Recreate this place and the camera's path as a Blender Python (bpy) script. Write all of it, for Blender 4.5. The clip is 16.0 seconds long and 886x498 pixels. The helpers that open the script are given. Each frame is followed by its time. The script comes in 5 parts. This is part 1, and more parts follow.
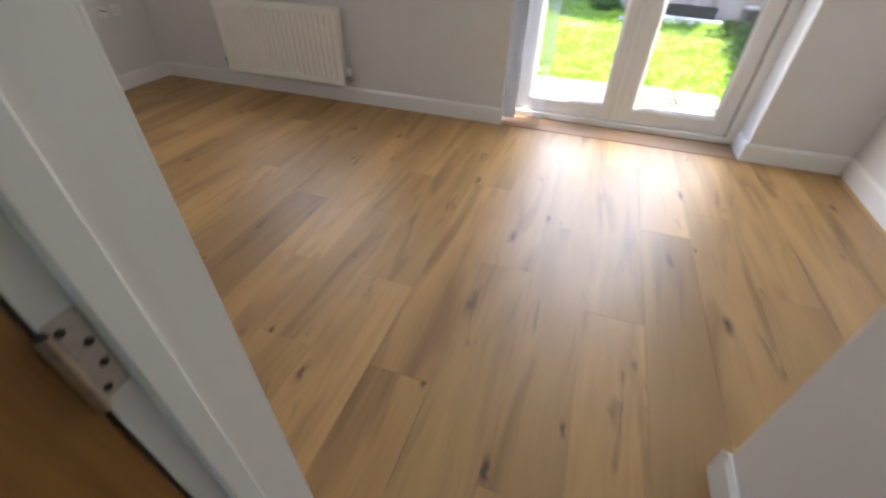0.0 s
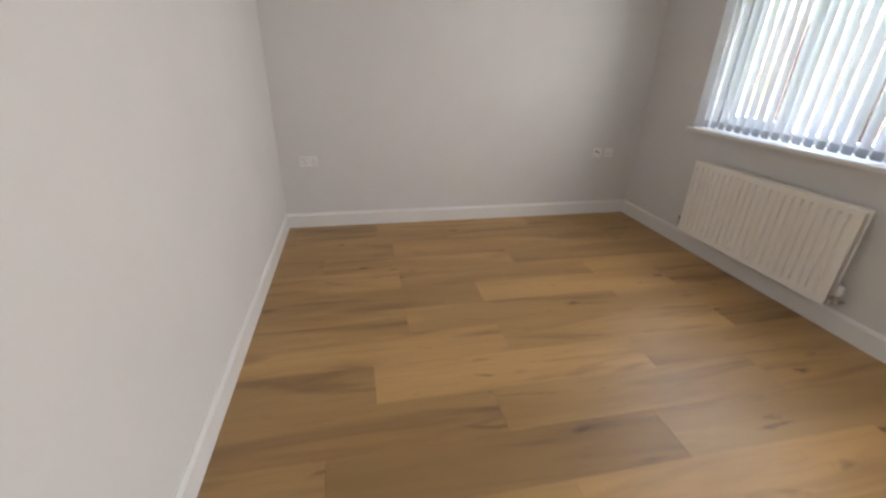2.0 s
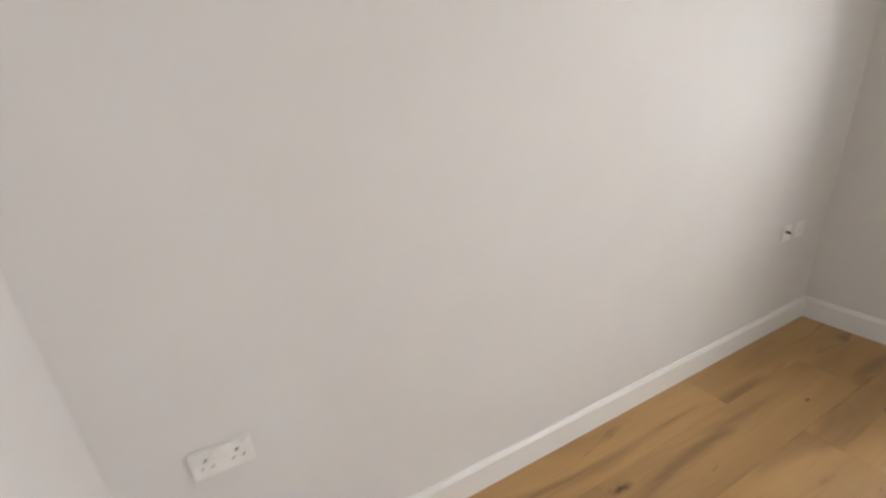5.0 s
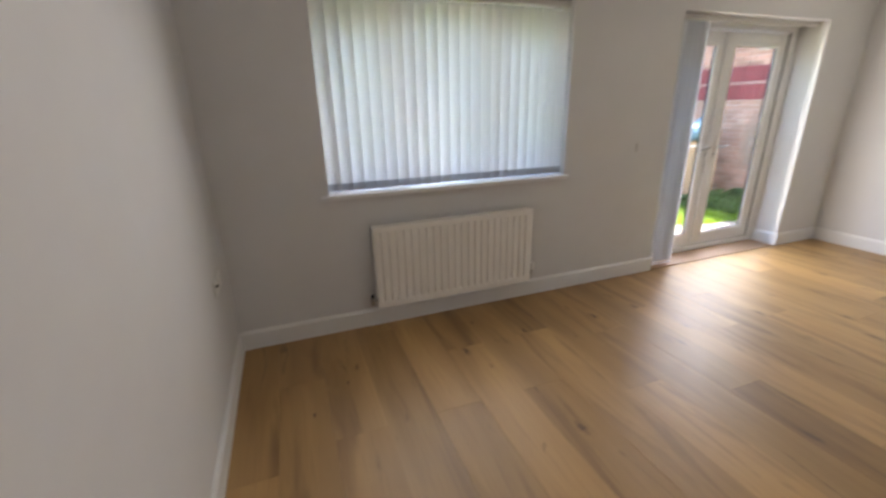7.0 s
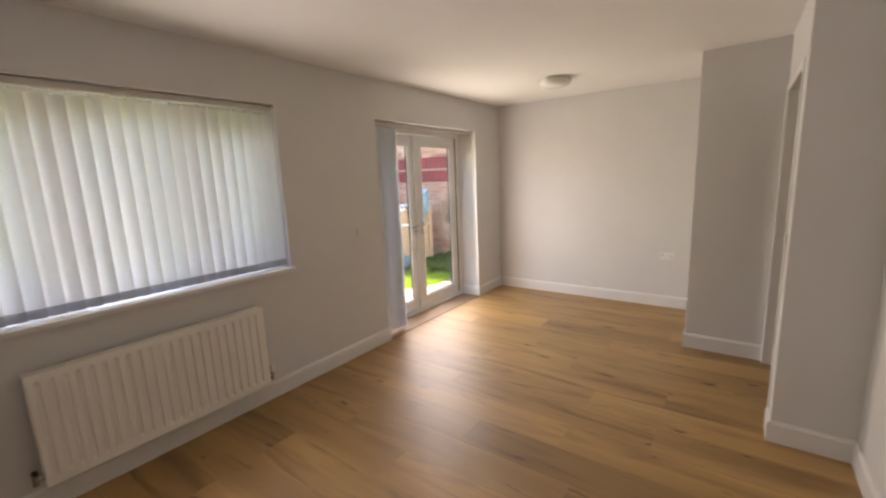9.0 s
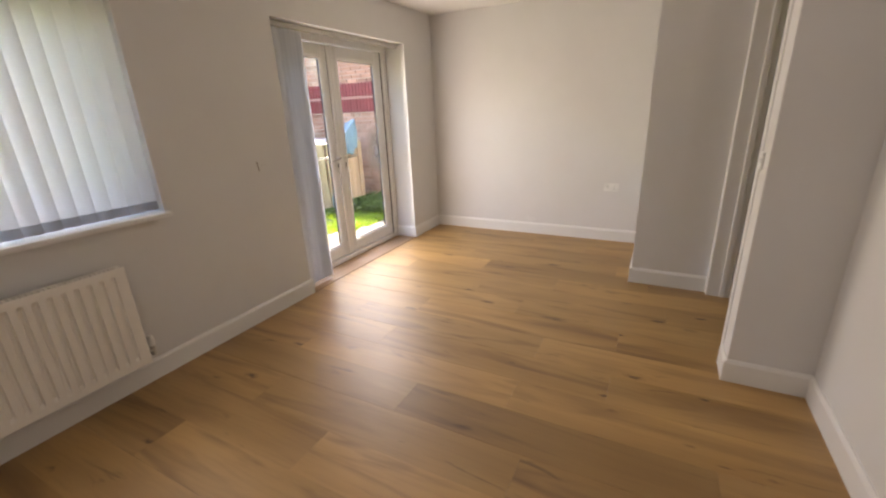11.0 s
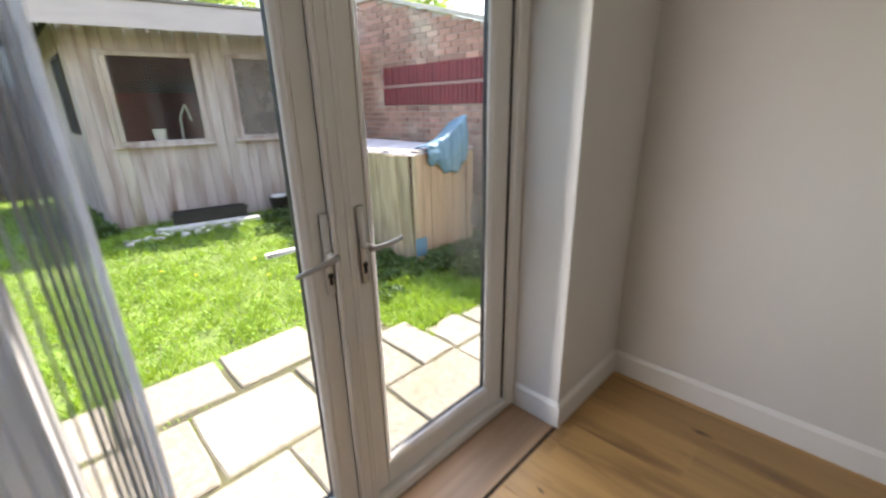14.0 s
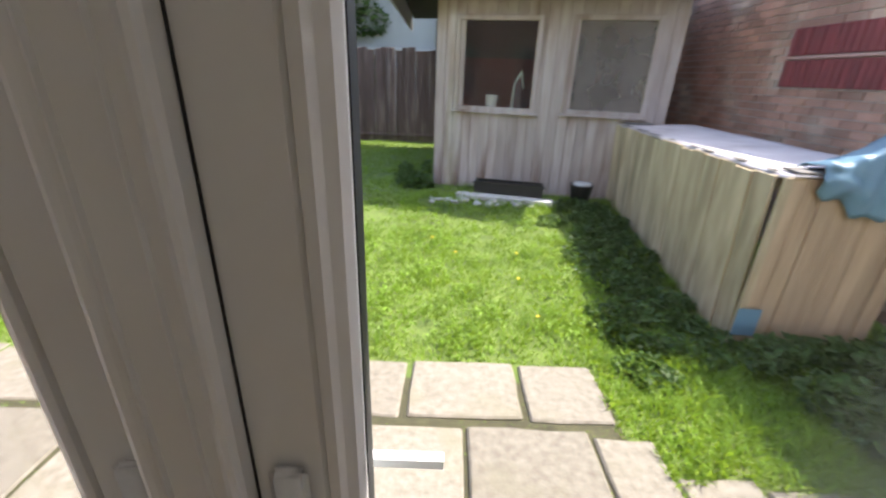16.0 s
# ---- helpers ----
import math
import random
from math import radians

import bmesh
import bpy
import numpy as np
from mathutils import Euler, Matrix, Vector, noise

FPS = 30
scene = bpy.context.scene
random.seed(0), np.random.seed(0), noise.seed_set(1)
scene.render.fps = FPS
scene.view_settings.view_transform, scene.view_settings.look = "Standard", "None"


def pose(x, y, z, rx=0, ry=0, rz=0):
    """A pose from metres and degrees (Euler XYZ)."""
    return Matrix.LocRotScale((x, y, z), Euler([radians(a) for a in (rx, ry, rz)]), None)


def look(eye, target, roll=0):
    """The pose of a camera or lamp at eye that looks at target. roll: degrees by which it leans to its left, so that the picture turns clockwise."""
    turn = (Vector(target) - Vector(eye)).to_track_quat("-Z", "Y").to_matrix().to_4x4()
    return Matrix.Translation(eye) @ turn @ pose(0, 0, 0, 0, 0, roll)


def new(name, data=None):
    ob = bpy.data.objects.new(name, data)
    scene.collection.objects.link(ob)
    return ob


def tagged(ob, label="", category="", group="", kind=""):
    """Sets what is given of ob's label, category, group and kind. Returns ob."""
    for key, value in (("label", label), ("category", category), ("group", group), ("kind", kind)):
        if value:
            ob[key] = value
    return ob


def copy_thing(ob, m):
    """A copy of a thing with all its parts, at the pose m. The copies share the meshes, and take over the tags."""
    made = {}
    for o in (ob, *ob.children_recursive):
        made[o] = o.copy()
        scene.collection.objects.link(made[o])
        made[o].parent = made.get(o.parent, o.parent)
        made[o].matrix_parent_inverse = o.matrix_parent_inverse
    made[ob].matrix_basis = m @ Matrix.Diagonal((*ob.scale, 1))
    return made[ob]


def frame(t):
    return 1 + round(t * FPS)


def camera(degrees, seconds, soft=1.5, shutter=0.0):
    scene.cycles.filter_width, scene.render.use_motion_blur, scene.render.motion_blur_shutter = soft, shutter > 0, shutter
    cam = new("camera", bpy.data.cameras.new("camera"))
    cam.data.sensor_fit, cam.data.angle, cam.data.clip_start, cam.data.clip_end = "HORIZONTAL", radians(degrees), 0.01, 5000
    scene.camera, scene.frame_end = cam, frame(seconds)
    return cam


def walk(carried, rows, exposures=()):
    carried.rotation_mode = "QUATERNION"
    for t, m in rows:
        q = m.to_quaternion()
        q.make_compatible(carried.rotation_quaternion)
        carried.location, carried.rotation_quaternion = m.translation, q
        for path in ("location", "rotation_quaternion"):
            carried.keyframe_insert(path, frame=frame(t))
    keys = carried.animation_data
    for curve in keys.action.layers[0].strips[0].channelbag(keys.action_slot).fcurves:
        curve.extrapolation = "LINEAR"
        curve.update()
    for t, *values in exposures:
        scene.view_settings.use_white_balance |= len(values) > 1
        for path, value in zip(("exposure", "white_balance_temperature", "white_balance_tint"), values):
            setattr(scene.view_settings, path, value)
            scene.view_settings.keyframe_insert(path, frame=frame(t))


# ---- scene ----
cam = camera(94.2, 16.0, soft=2.2, shutter=0.4)
PATH = [
    (0, (3.949, -3.158, 1.306), (3.463, -1.693, 0.038), 1.3),
    (0.5, (3.825, -2.935, 1.316), (2.981, -1.594, 0.099), 2.3),
    (1, (3.737, -2.799, 1.32), (2.365, -1.915, 0.164), 2.5),
    (1.5, (3.702, -2.699, 1.357), (2.045, -2.235, 0.336), 2.4),
    (2, (3.562, -2.651, 1.39), (1.79, -2.266, 0.547), 1.6),
    (2.5, (3.242, -2.621, 1.448), (1.398, -2.288, 0.749), 1.4),
    (3, (2.819, -2.525, 1.482), (0.938, -2.325, 0.833), 0.2),
    (3.2, (2.617, -2.565, 1.5), (0.734, -2.39, 0.849), 0.6),
    (5.5, (0.631, -2.862, 1.391), (-0.705, -1.616, 0.577), -7.4),
    (6, (0.39, -2.628, 1.401), (-0.283, -0.995, 0.462), -7.7),
    (6.5, (0.381, -2.597, 1.408), (0.524, -0.812, 0.517), -4.6),
    (7, (0.422, -2.597, 1.443), (1.078, -0.824, 0.789), -1.4),
    (7.5, (0.476, -2.616, 1.504), (1.466, -0.948, 1.018), -1.2),
    (8, (0.516, -2.62, 1.539), (1.763, -1.108, 1.139), -1.5),
    (8.5, (0.565, -2.672, 1.558), (2.001, -1.327, 1.201), -2.0),
    (9, (0.601, -2.703, 1.559), (2.191, -1.542, 1.209), -2.4),
    (9.5, (0.652, -2.721, 1.567), (2.339, -1.726, 1.16), -2.7),
    (9.7, (0.676, -2.745, 1.544), (2.379, -1.791, 1.109), -2.7),
    (11.8, (1.674, -2.104, 1.42), (3.286, -1.186, 0.672), -2.5),
    (12, (1.884, -1.986, 1.424), (3.477, -1.042, 0.668), -1.9),
    (12.5, (2.306, -1.684, 1.402), (3.89, -0.771, 0.589), -0.5),
    (13, (2.757, -1.466, 1.346), (4.293, -0.411, 0.619), -2.2),
    (13.5, (3.219, -1.096, 1.396), (4.655, 0.136, 0.75), -0.9),
    (14, (3.623, -0.734, 1.409), (4.953, 0.608, 0.755), -1.2),
    (14.5, (3.979, -0.43, 1.433), (4.959, 1.204, 0.826), 1.1),
    (15, (4.181, -0.153, 1.44), (4.914, 1.603, 0.823), 2.6),
    (15.5, (4.303, 0.001, 1.452), (4.706, 1.825, 0.736), 3.5),
    (16, (4.383, 0.043, 1.42), (4.383, 1.886, 0.642), 2.3),
]
EXPOSURES = [(0.0, 3.65, 6400, 15), (0.5, 3.45, 6350, 15), (1.0, 3.6, 6150, 13), (1.5, 3.8, 6300, 13), (2.5, 4.05, 6600, 14), (3.0, 4.25, 6500, 13),
             (5.5, 4.5, 6500, 13), (6.0, 4.25, 6600, 14), (7.0, 3.55, 6700, 15), (8.0, 3.4, 7400, 19), (9.5, 3.35, 7800, 21), (12.0, 3.55, 7300, 18),
             (13.0, 3.28, 6750, 14), (13.5, 3.22, 6750, 14), (14.0, 2.6, 6950, 15), (14.5, 2.25, 6850, 15), (15.0, 2.05, 6850, 16), (16.0, 2.1, 6800, 16)]
walk(cam, [(t, look(e, g, r)) for t, e, g, r in PATH], EXPOSURES)

# ---- light ----
world = bpy.data.worlds.new("sky")
scene.world = world
world.use_nodes = True
wn = world.node_tree
sky = wn.nodes.new("ShaderNodeTexSky")
sky.sky_type, sky.sun_disc = "NISHITA", False
SUN_EL, SUN_AZ = radians(54), math.atan2(0.77, 0.14)   # azimuth from +y towards +x
sky.sun_elevation, sky.sun_rotation = SUN_EL, SUN_AZ
sky.air_density, sky.dust_density = 1.2, 2.0
wn.nodes["Background"].inputs["Strength"].default_value = 0.15
wn.links.new(sky.outputs[0], wn.nodes["Background"].inputs["Color"])
sun = new("sun", bpy.data.lights.new("sun", "SUN"))
sun.data.energy, sun.data.angle, sun.data.color = 3.3, radians(0.6), (1.0, 0.95, 0.87)
sun.matrix_world = look((math.sin(SUN_AZ) * 20, math.cos(SUN_AZ) * 20, math.tan(SUN_EL) * 20), (0, 0, 0))


def opening_light(x0, x1, z0, z1, y, watts, spread):
    """The sky's light through an opening of the outer wall."""
    l = bpy.data.lights.new("opening_light", "AREA")
    l.shape, l.size, l.size_y, l.energy, l.color = "RECTANGLE", x1 - x0, z1 - z0, watts, (1.0, 0.985, 0.96)
    l.spread = radians(spread)
    o = new("opening_light", l)
    o.matrix_world = look(((x0 + x1) / 2, y, (z0 + z1) / 2), ((x0 + x1) / 2, y - 1, (z0 + z1) / 2))
    return o


opening_light(0.66, 2.35, 0.95, 2.05, 0.012, 1.15, 145)
opening_light(3.74, 4.98, 0.12, 1.98, 0.06, 2.6, 178)


# ---- materials ----
def material(name, col, col2=None, rough=0.5, metal=0.0, scale=4.0, stretch=(1, 1, 1), bump=0.0, fine=60.0, mix=(0.35, 0.65),
             random_tint=0.0, stain=None, stain_scale=1.2, stain_mix=(0.55, 0.75), spec=0.5):
    """Principled surface: two colours by noise, a second larger stain, fine bump, tint by object."""
    m = bpy.data.materials.new(name)
    m.use_nodes = True
    t = m.node_tree
    b = t.nodes["Principled BSDF"]
    b.inputs["Roughness"].default_value, b.inputs["Metallic"].default_value = rough, metal
    b.inputs["Specular IOR Level"].default_value = spec
    co = t.nodes.new("ShaderNodeTexCoord")
    mp = t.nodes.new("ShaderNodeMapping")
    mp.inputs["Scale"].default_value = stretch
    info = t.nodes.new("ShaderNodeObjectInfo")
    add = t.nodes.new("ShaderNodeVectorMath")
    add.operation = "MULTIPLY_ADD"
    add.inputs[1].default_value = (17.0, 31.0, 23.0)
    t.links.new(info.outputs["Random"], add.inputs[0])
    t.links.new(co.outputs["Object"], mp.inputs["Vector"])
    t.links.new(mp.outputs[0], add.inputs[2])
    n = t.nodes.new("ShaderNodeTexNoise")
    n.inputs["Scale"].default_value, n.inputs["Detail"].default_value, n.inputs["Roughness"].default_value = scale, 8, 0.62
    t.links.new(add.outputs[0], n.inputs["Vector"])
    r = t.nodes.new("ShaderNodeValToRGB")
    c2 = col2 or tuple(c * 0.86 for c in col)
    r.color_ramp.elements[0].position, r.color_ramp.elements[1].position = mix
    r.color_ramp.elements[0].color, r.color_ramp.elements[1].color = (*c2, 1), (*col, 1)
    t.links.new(n.outputs["Fac"], r.inputs["Fac"])
    out = r.outputs["Color"]
    if stain:
        n2 = t.nodes.new("ShaderNodeTexNoise")
        n2.inputs["Scale"].default_value, n2.inputs["Detail"].default_value = stain_scale, 5
        t.links.new(add.outputs[0], n2.inputs["Vector"])
        r2 = t.nodes.new("ShaderNodeMapRange")
        r2.inputs["From Min"].default_value, r2.inputs["From Max"].default_value = stain_mix
        t.links.new(n2.outputs["Fac"], r2.inputs["Value"])
        mx = t.nodes.new("ShaderNodeMix")
        mx.data_type = "RGBA"
        t.links.new(r2.outputs["Result"], mx.inputs["Factor"])
        t.links.new(out, mx.inputs["A"])
        mx.inputs["B"].default_value = (*stain, 1)
        out = mx.outputs["Result"]
    if random_tint:
        hs = t.nodes.new("ShaderNodeHueSaturation")
        mr = t.nodes.new("ShaderNodeMapRange")
        mr.inputs["To Min"].default_value, mr.inputs["To Max"].default_value = 1 - random_tint, 1 + random_tint
        t.links.new(info.outputs["Random"], mr.inputs["Value"])
        t.links.new(mr.outputs["Result"], hs.inputs["Value"])
        t.links.new(out, hs.inputs["Color"])
        out = hs.outputs["Color"]
    t.links.new(out, b.inputs["Base Color"])
    if bump:
        n3 = t.nodes.new("ShaderNodeTexNoise")
        n3.inputs["Scale"].default_value, n3.inputs["Detail"].default_value = fine, 6
        t.links.new(add.outputs[0], n3.inputs["Vector"])
        bp = t.nodes.new("ShaderNodeBump")
        bp.inputs["Strength"].default_value, bp.inputs["Distance"].default_value = bump, 0.004
        t.links.new(n3.outputs["Fac"], bp.inputs["Height"])
        t.links.new(bp.outputs["Normal"], b.inputs["Normal"])
    return m


def plank_material():
    """Oak-look laminate: long grain along y, darker streaks and knots, each board its own tone."""
    m = bpy.data.materials.new("oak laminate")
    m.use_nodes = True
    t = m.node_tree
    b = t.nodes["Principled BSDF"]
    b.inputs["Specular IOR Level"].default_value = 0.75
    co, info = t.nodes.new("ShaderNodeTexCoord"), t.nodes.new("ShaderNodeObjectInfo")
    off = t.nodes.new("ShaderNodeVectorMath")
    off.operation = "MULTIPLY_ADD"
    off.inputs[1].default_value = (37.0, 53.0, 11.0)
    t.links.new(info.outputs["Random"], off.inputs[0])
    t.links.new(co.outputs["Object"], off.inputs[2])

    def noise_at(stretch, scale, detail=6, dist=0.0):
        mp = t.nodes.new("ShaderNodeMapping")
        mp.inputs["Scale"].default_value = stretch
        n = t.nodes.new("ShaderNodeTexNoise")
        n.inputs["Scale"].default_value, n.inputs["Detail"].default_value, n.inputs["Distortion"].default_value = scale, detail, dist
        t.links.new(off.outputs[0], mp.inputs["Vector"])
        t.links.new(mp.outputs[0], n.inputs["Vector"])
        return n.outputs["Fac"]

    def blend(a, fac, colour, lo, hi):
        mr = t.nodes.new("ShaderNodeMapRange")
        mr.inputs["From Min"].default_value, mr.inputs["From Max"].default_value = lo, hi
        t.links.new(fac, mr.inputs["Value"])
        mx = t.nodes.new("ShaderNodeMix")
        mx.data_type = "RGBA"
        t.links.new(mr.outputs["Result"], mx.inputs["Factor"])
        t.links.new(a, mx.inputs["A"])
        mx.inputs["B"].default_value = (*colour, 1)
        return mx.outputs["Result"]

    base = t.nodes.new("ShaderNodeValToRGB")
    base.color_ramp.elements[0].color, base.color_ramp.elements[1].color = (0.275, 0.150, 0.047, 1), (0.495, 0.302, 0.114, 1)
    base.color_ramp.elements[0].position, base.color_ramp.elements[1].position = 0.20, 0.82
    t.links.new(noise_at((2.6, 0.34, 1), 1.7, 3, 0.5), base.inputs["Fac"])
    out = base.outputs["Color"]
    # fine grain, then broad dark heartwood smears
    out = blend(out, noise_at((34, 1.6, 1), 2.2, 4, 0.4), (0.235, 0.125, 0.045), 0.50, 1.25)
    out = blend(out, noise_at((4.5, 0.55, 1), 1.5, 3, 0.9), (0.14, 0.066, 0.022), 0.53, 0.80)
    out = blend(out, noise_at((8.5, 1.7, 1), 1.5, 3, 0.8), (0.07, 0.032, 0.012), 0.66, 0.80)
    # knots
    mp = t.nodes.new("ShaderNodeMapping")
    mp.inputs["Scale"].default_value = (6.6, 2.4, 0.01)
    # the knots' outlines waver, and their size changes from one to the next
    wob, wadd = t.nodes.new("ShaderNodeTexNoise"), t.nodes.new("ShaderNodeVectorMath")
    wob.inputs["Scale"].default_value, wob.inputs["Detail"].default_value = 26.0, 4
    wadd.operation = "MULTIPLY_ADD"
    wadd.inputs[1].default_value = (0.035, 0.06, 0.0)
    t.links.new(off.outputs[0], wob.inputs["Vector"])
    t.links.new(wob.outputs["Color"], wadd.inputs[0])
    t.links.new(off.outputs[0], wadd.inputs[2])
    t.links.new(wadd.outputs[0], mp.inputs["Vector"])
    vo = t.nodes.new("ShaderNodeTexVoronoi")
    vo.inputs["Scale"].default_value = 1.0
    t.links.new(mp.outputs[0], vo.inputs["Vector"])
    sep, grow = t.nodes.new("ShaderNodeSeparateColor"), t.nodes.new("ShaderNodeMapRange")
    grow.inputs["To Min"].default_value, grow.inputs["To Max"].default_value = 0.7, 2.8
    t.links.new(vo.outputs["Color"], sep.inputs[0])
    t.links.new(sep.outputs[0], grow.inputs["Value"])
    sized = t.nodes.new("ShaderNodeMath")
    sized.operation = "MULTIPLY"
    t.links.new(vo.outputs["Distance"], sized.inputs[0])
    t.links.new(grow.outputs[0], sized.inputs[1])
    inv = t.nodes.new("ShaderNodeMath")
    inv.operation = "SUBTRACT"
    inv.inputs[0].default_value = 1.0
    t.links.new(sized.outputs[0], inv.inputs[1])
    out = blend(out, inv.outputs[0], (0.16, 0.078, 0.028), 0.82, 0.95)
    out = blend(out, inv.outputs[0], (0.06, 0.032, 0.016), 0.90, 0.965)
    hs = t.nodes.new("ShaderNodeHueSaturation")
    mr = t.nodes.new("ShaderNodeMapRange")
    mr.inputs["To Min"].default_value, mr.inputs["To Max"].default_value = 0.82, 1.14
    t.links.new(info.outputs["Random"], mr.inputs["Value"])
    t.links.new(mr.outputs["Result"], hs.inputs["Value"])
    t.links.new(out, hs.inputs["Color"])
    t.links.new(hs.outputs["Color"], b.inputs["Base Color"])
    rr = t.nodes.new("ShaderNodeMapRange")
    rr.inputs["To Min"].default_value, rr.inputs["To Max"].default_value = 0.36, 0.50
    t.links.new(noise_at((12, 2, 1), 3.0), rr.inputs["Value"])
    t.links.new(rr.outputs["Result"], b.inputs["Roughness"])
    bp = t.nodes.new("ShaderNodeBump")
    bp.inputs["Strength"].default_value, bp.inputs["Distance"].default_value = 0.12, 0.002
    t.links.new(noise_at((60, 2.5, 1), 4.0), bp.inputs["Height"])
    t.links.new(bp.outputs["Normal"], b.inputs["Normal"])
    return m


def glass_material(name, tint=(0.97, 0.99, 0.98), haze=0.0, dust=(0.6, 0.58, 0.54)):
    """Clear sheet glass: straight through, with a mirror gloss by Fresnel and a little dust."""
    m = bpy.data.materials.new(name)
    m.use_nodes = True
    t = m.node_tree
    t.nodes.remove(t.nodes["Principled BSDF"])
    tr, gl, mx = t.nodes.new("ShaderNodeBsdfTransparent"), t.nodes.new("ShaderNodeBsdfGlossy"), t.nodes.new("ShaderNodeMixShader")
    lw, pw, fr = t.nodes.new("ShaderNodeLayerWeight"), t.nodes.new("ShaderNodeMath"), t.nodes.new("ShaderNodeMapRange")
    pw.operation, pw.inputs[1].default_value = "POWER", 5.0
    t.links.new(lw.outputs["Facing"], pw.inputs[0])
    t.links.new(pw.outputs[0], fr.inputs["Value"])
    fr.inputs["To Min"].default_value, fr.inputs["To Max"].default_value = 0.02, 0.5
    tr.inputs["Color"].default_value = (*tint, 1)
    gl.inputs["Roughness"].default_value = 0.02
    t.links.new(fr.outputs[0], mx.inputs[0])
    t.links.new(tr.outputs[0], mx.inputs[1])
    t.links.new(gl.outputs[0], mx.inputs[2])
    last = mx.outputs[0]
    if haze:
        df, m2 = t.nodes.new("ShaderNodeBsdfDiffuse"), t.nodes.new("ShaderNodeMixShader")
        df.inputs["Color"].default_value = (*dust, 1)
        m2.inputs[0].default_value = haze
        if haze > 0.3:      # dust lies in clouds
            nz, mr = t.nodes.new("ShaderNodeTexNoise"), t.nodes.new("ShaderNodeMapRange")
            nz.inputs["Scale"].default_value, nz.inputs["Detail"].default_value = 2.6, 5
            co = t.nodes.new("ShaderNodeTexCoord")
            t.links.new(co.outputs["Object"], nz.inputs["Vector"])
            mr.inputs["From Min"].default_value, mr.inputs["From Max"].default_value = 0.32, 0.68
            mr.inputs["To Min"].default_value, mr.inputs["To Max"].default_value = haze * 0.55, min(1.0, haze * 1.2)
            t.links.new(nz.outputs["Fac"], mr.inputs["Value"])
            t.links.new(mr.outputs["Result"], m2.inputs[0])
        t.links.new(last, m2.inputs[1])
        t.links.new(df.outputs[0], m2.inputs[2])
        last = m2.outputs[0]
    t.links.new(last, t.nodes["Material Output"].inputs["Surface"])
    return m


def fabric_material(name, col, through_col, share, dark=0.93, along=0.15):
    """Woven blind cloth that lets part of the light through."""
    m = material(name, col, tuple(c * dark for c in col), rough=0.85, scale=30, stretch=(1, 1, along), bump=0.25, fine=400)
    t = m.node_tree
    tl, mx = t.nodes.new("ShaderNodeBsdfTranslucent"), t.nodes.new("ShaderNodeMixShader")
    tl.inputs["Color"].default_value = (*through_col, 1)
    mx.inputs[0].default_value = share
    t.links.new(t.nodes["Principled BSDF"].outputs[0], mx.inputs[1])
    t.links.new(tl.outputs[0], mx.inputs[2])
    t.links.new(mx.outputs[0], t.nodes["Material Output"].inputs["Surface"])
    return m


WALL = material("wall paint", (0.67, 0.665, 0.658), (0.645, 0.638, 0.63), rough=0.75, scale=2.0, bump=0.12, fine=220)
CEIL = material("ceiling paint", (0.80, 0.79, 0.775), (0.78, 0.77, 0.755), rough=0.85, scale=2.0, bump=0.12, fine=160)
TRIM = material("white gloss paint", (0.76, 0.76, 0.75), (0.73, 0.73, 0.72), rough=0.35, scale=3.0, bump=0.05, fine=90)
UPVC = material("white plastic frame", (0.82, 0.82, 0.81), (0.78, 0.78, 0.77), rough=0.3, scale=5.0, bump=0.03, fine=60)
LEVER = material("grey satin lever", (0.42, 0.42, 0.41), (0.36, 0.36, 0.35), rough=0.32, metal=0.4, scale=20)
SEAL_AND_SHADE = material("black rubber seal and shade line", (0.02, 0.02, 0.022), rough=0.6)
RADI = material("radiator enamel", (0.88, 0.86, 0.81), (0.85, 0.83, 0.78), rough=0.35, scale=6.0, bump=0.03)
BRASS = material("dull chrome", (0.55, 0.54, 0.52), (0.42, 0.41, 0.39), rough=0.3, metal=1.0, scale=30)
DARKM = material("dark metal", (0.05, 0.05, 0.05), rough=0.5, metal=0.6, scale=30)
PLATE = material("white socket plastic", (0.80, 0.80, 0.78), rough=0.35, scale=8.0)
BLACK = material("black plastic", (0.015, 0.015, 0.015), rough=0.5)
OAK = plank_material()
SUB = material("dark underlay", (0.03, 0.02, 0.012), rough=0.9)
STRIP = material("threshold board", (0.42, 0.265, 0.155), (0.33, 0.20, 0.11), rough=0.45, scale=3.0, stretch=(0.6, 12, 1), bump=0.1)
DOORWOOD = material("stained door wood", (0.31, 0.15, 0.04), (0.22, 0.10, 0.028), rough=0.4, scale=3.0, stretch=(14, 14, 0.7), bump=0.1)
GLASS = glass_material("window glass")
BLIND = fabric_material("blind cloth", (0.78, 0.78, 0.78), (0.93, 0.925, 0.915), 0.58)
BLINDG = fabric_material("stacked blind cloth", (0.88, 0.905, 0.945), (0.94, 0.955, 0.98), 0.62, 0.74, 0.025)
HEM = fabric_material("blind hem", (0.52, 0.53, 0.55), (0.55, 0.57, 0.60), 0.4)
RAIL = material("headrail metal", (0.60, 0.58, 0.55), rough=0.4, metal=0.3, scale=10)
SCUFF = material("bared filler", (0.42, 0.385, 0.35), (0.24, 0.21, 0.18), rough=0.9, scale=60)
LAMPG = material("opal lamp glass", (0.80, 0.78, 0.75), rough=0.2, scale=4.0)


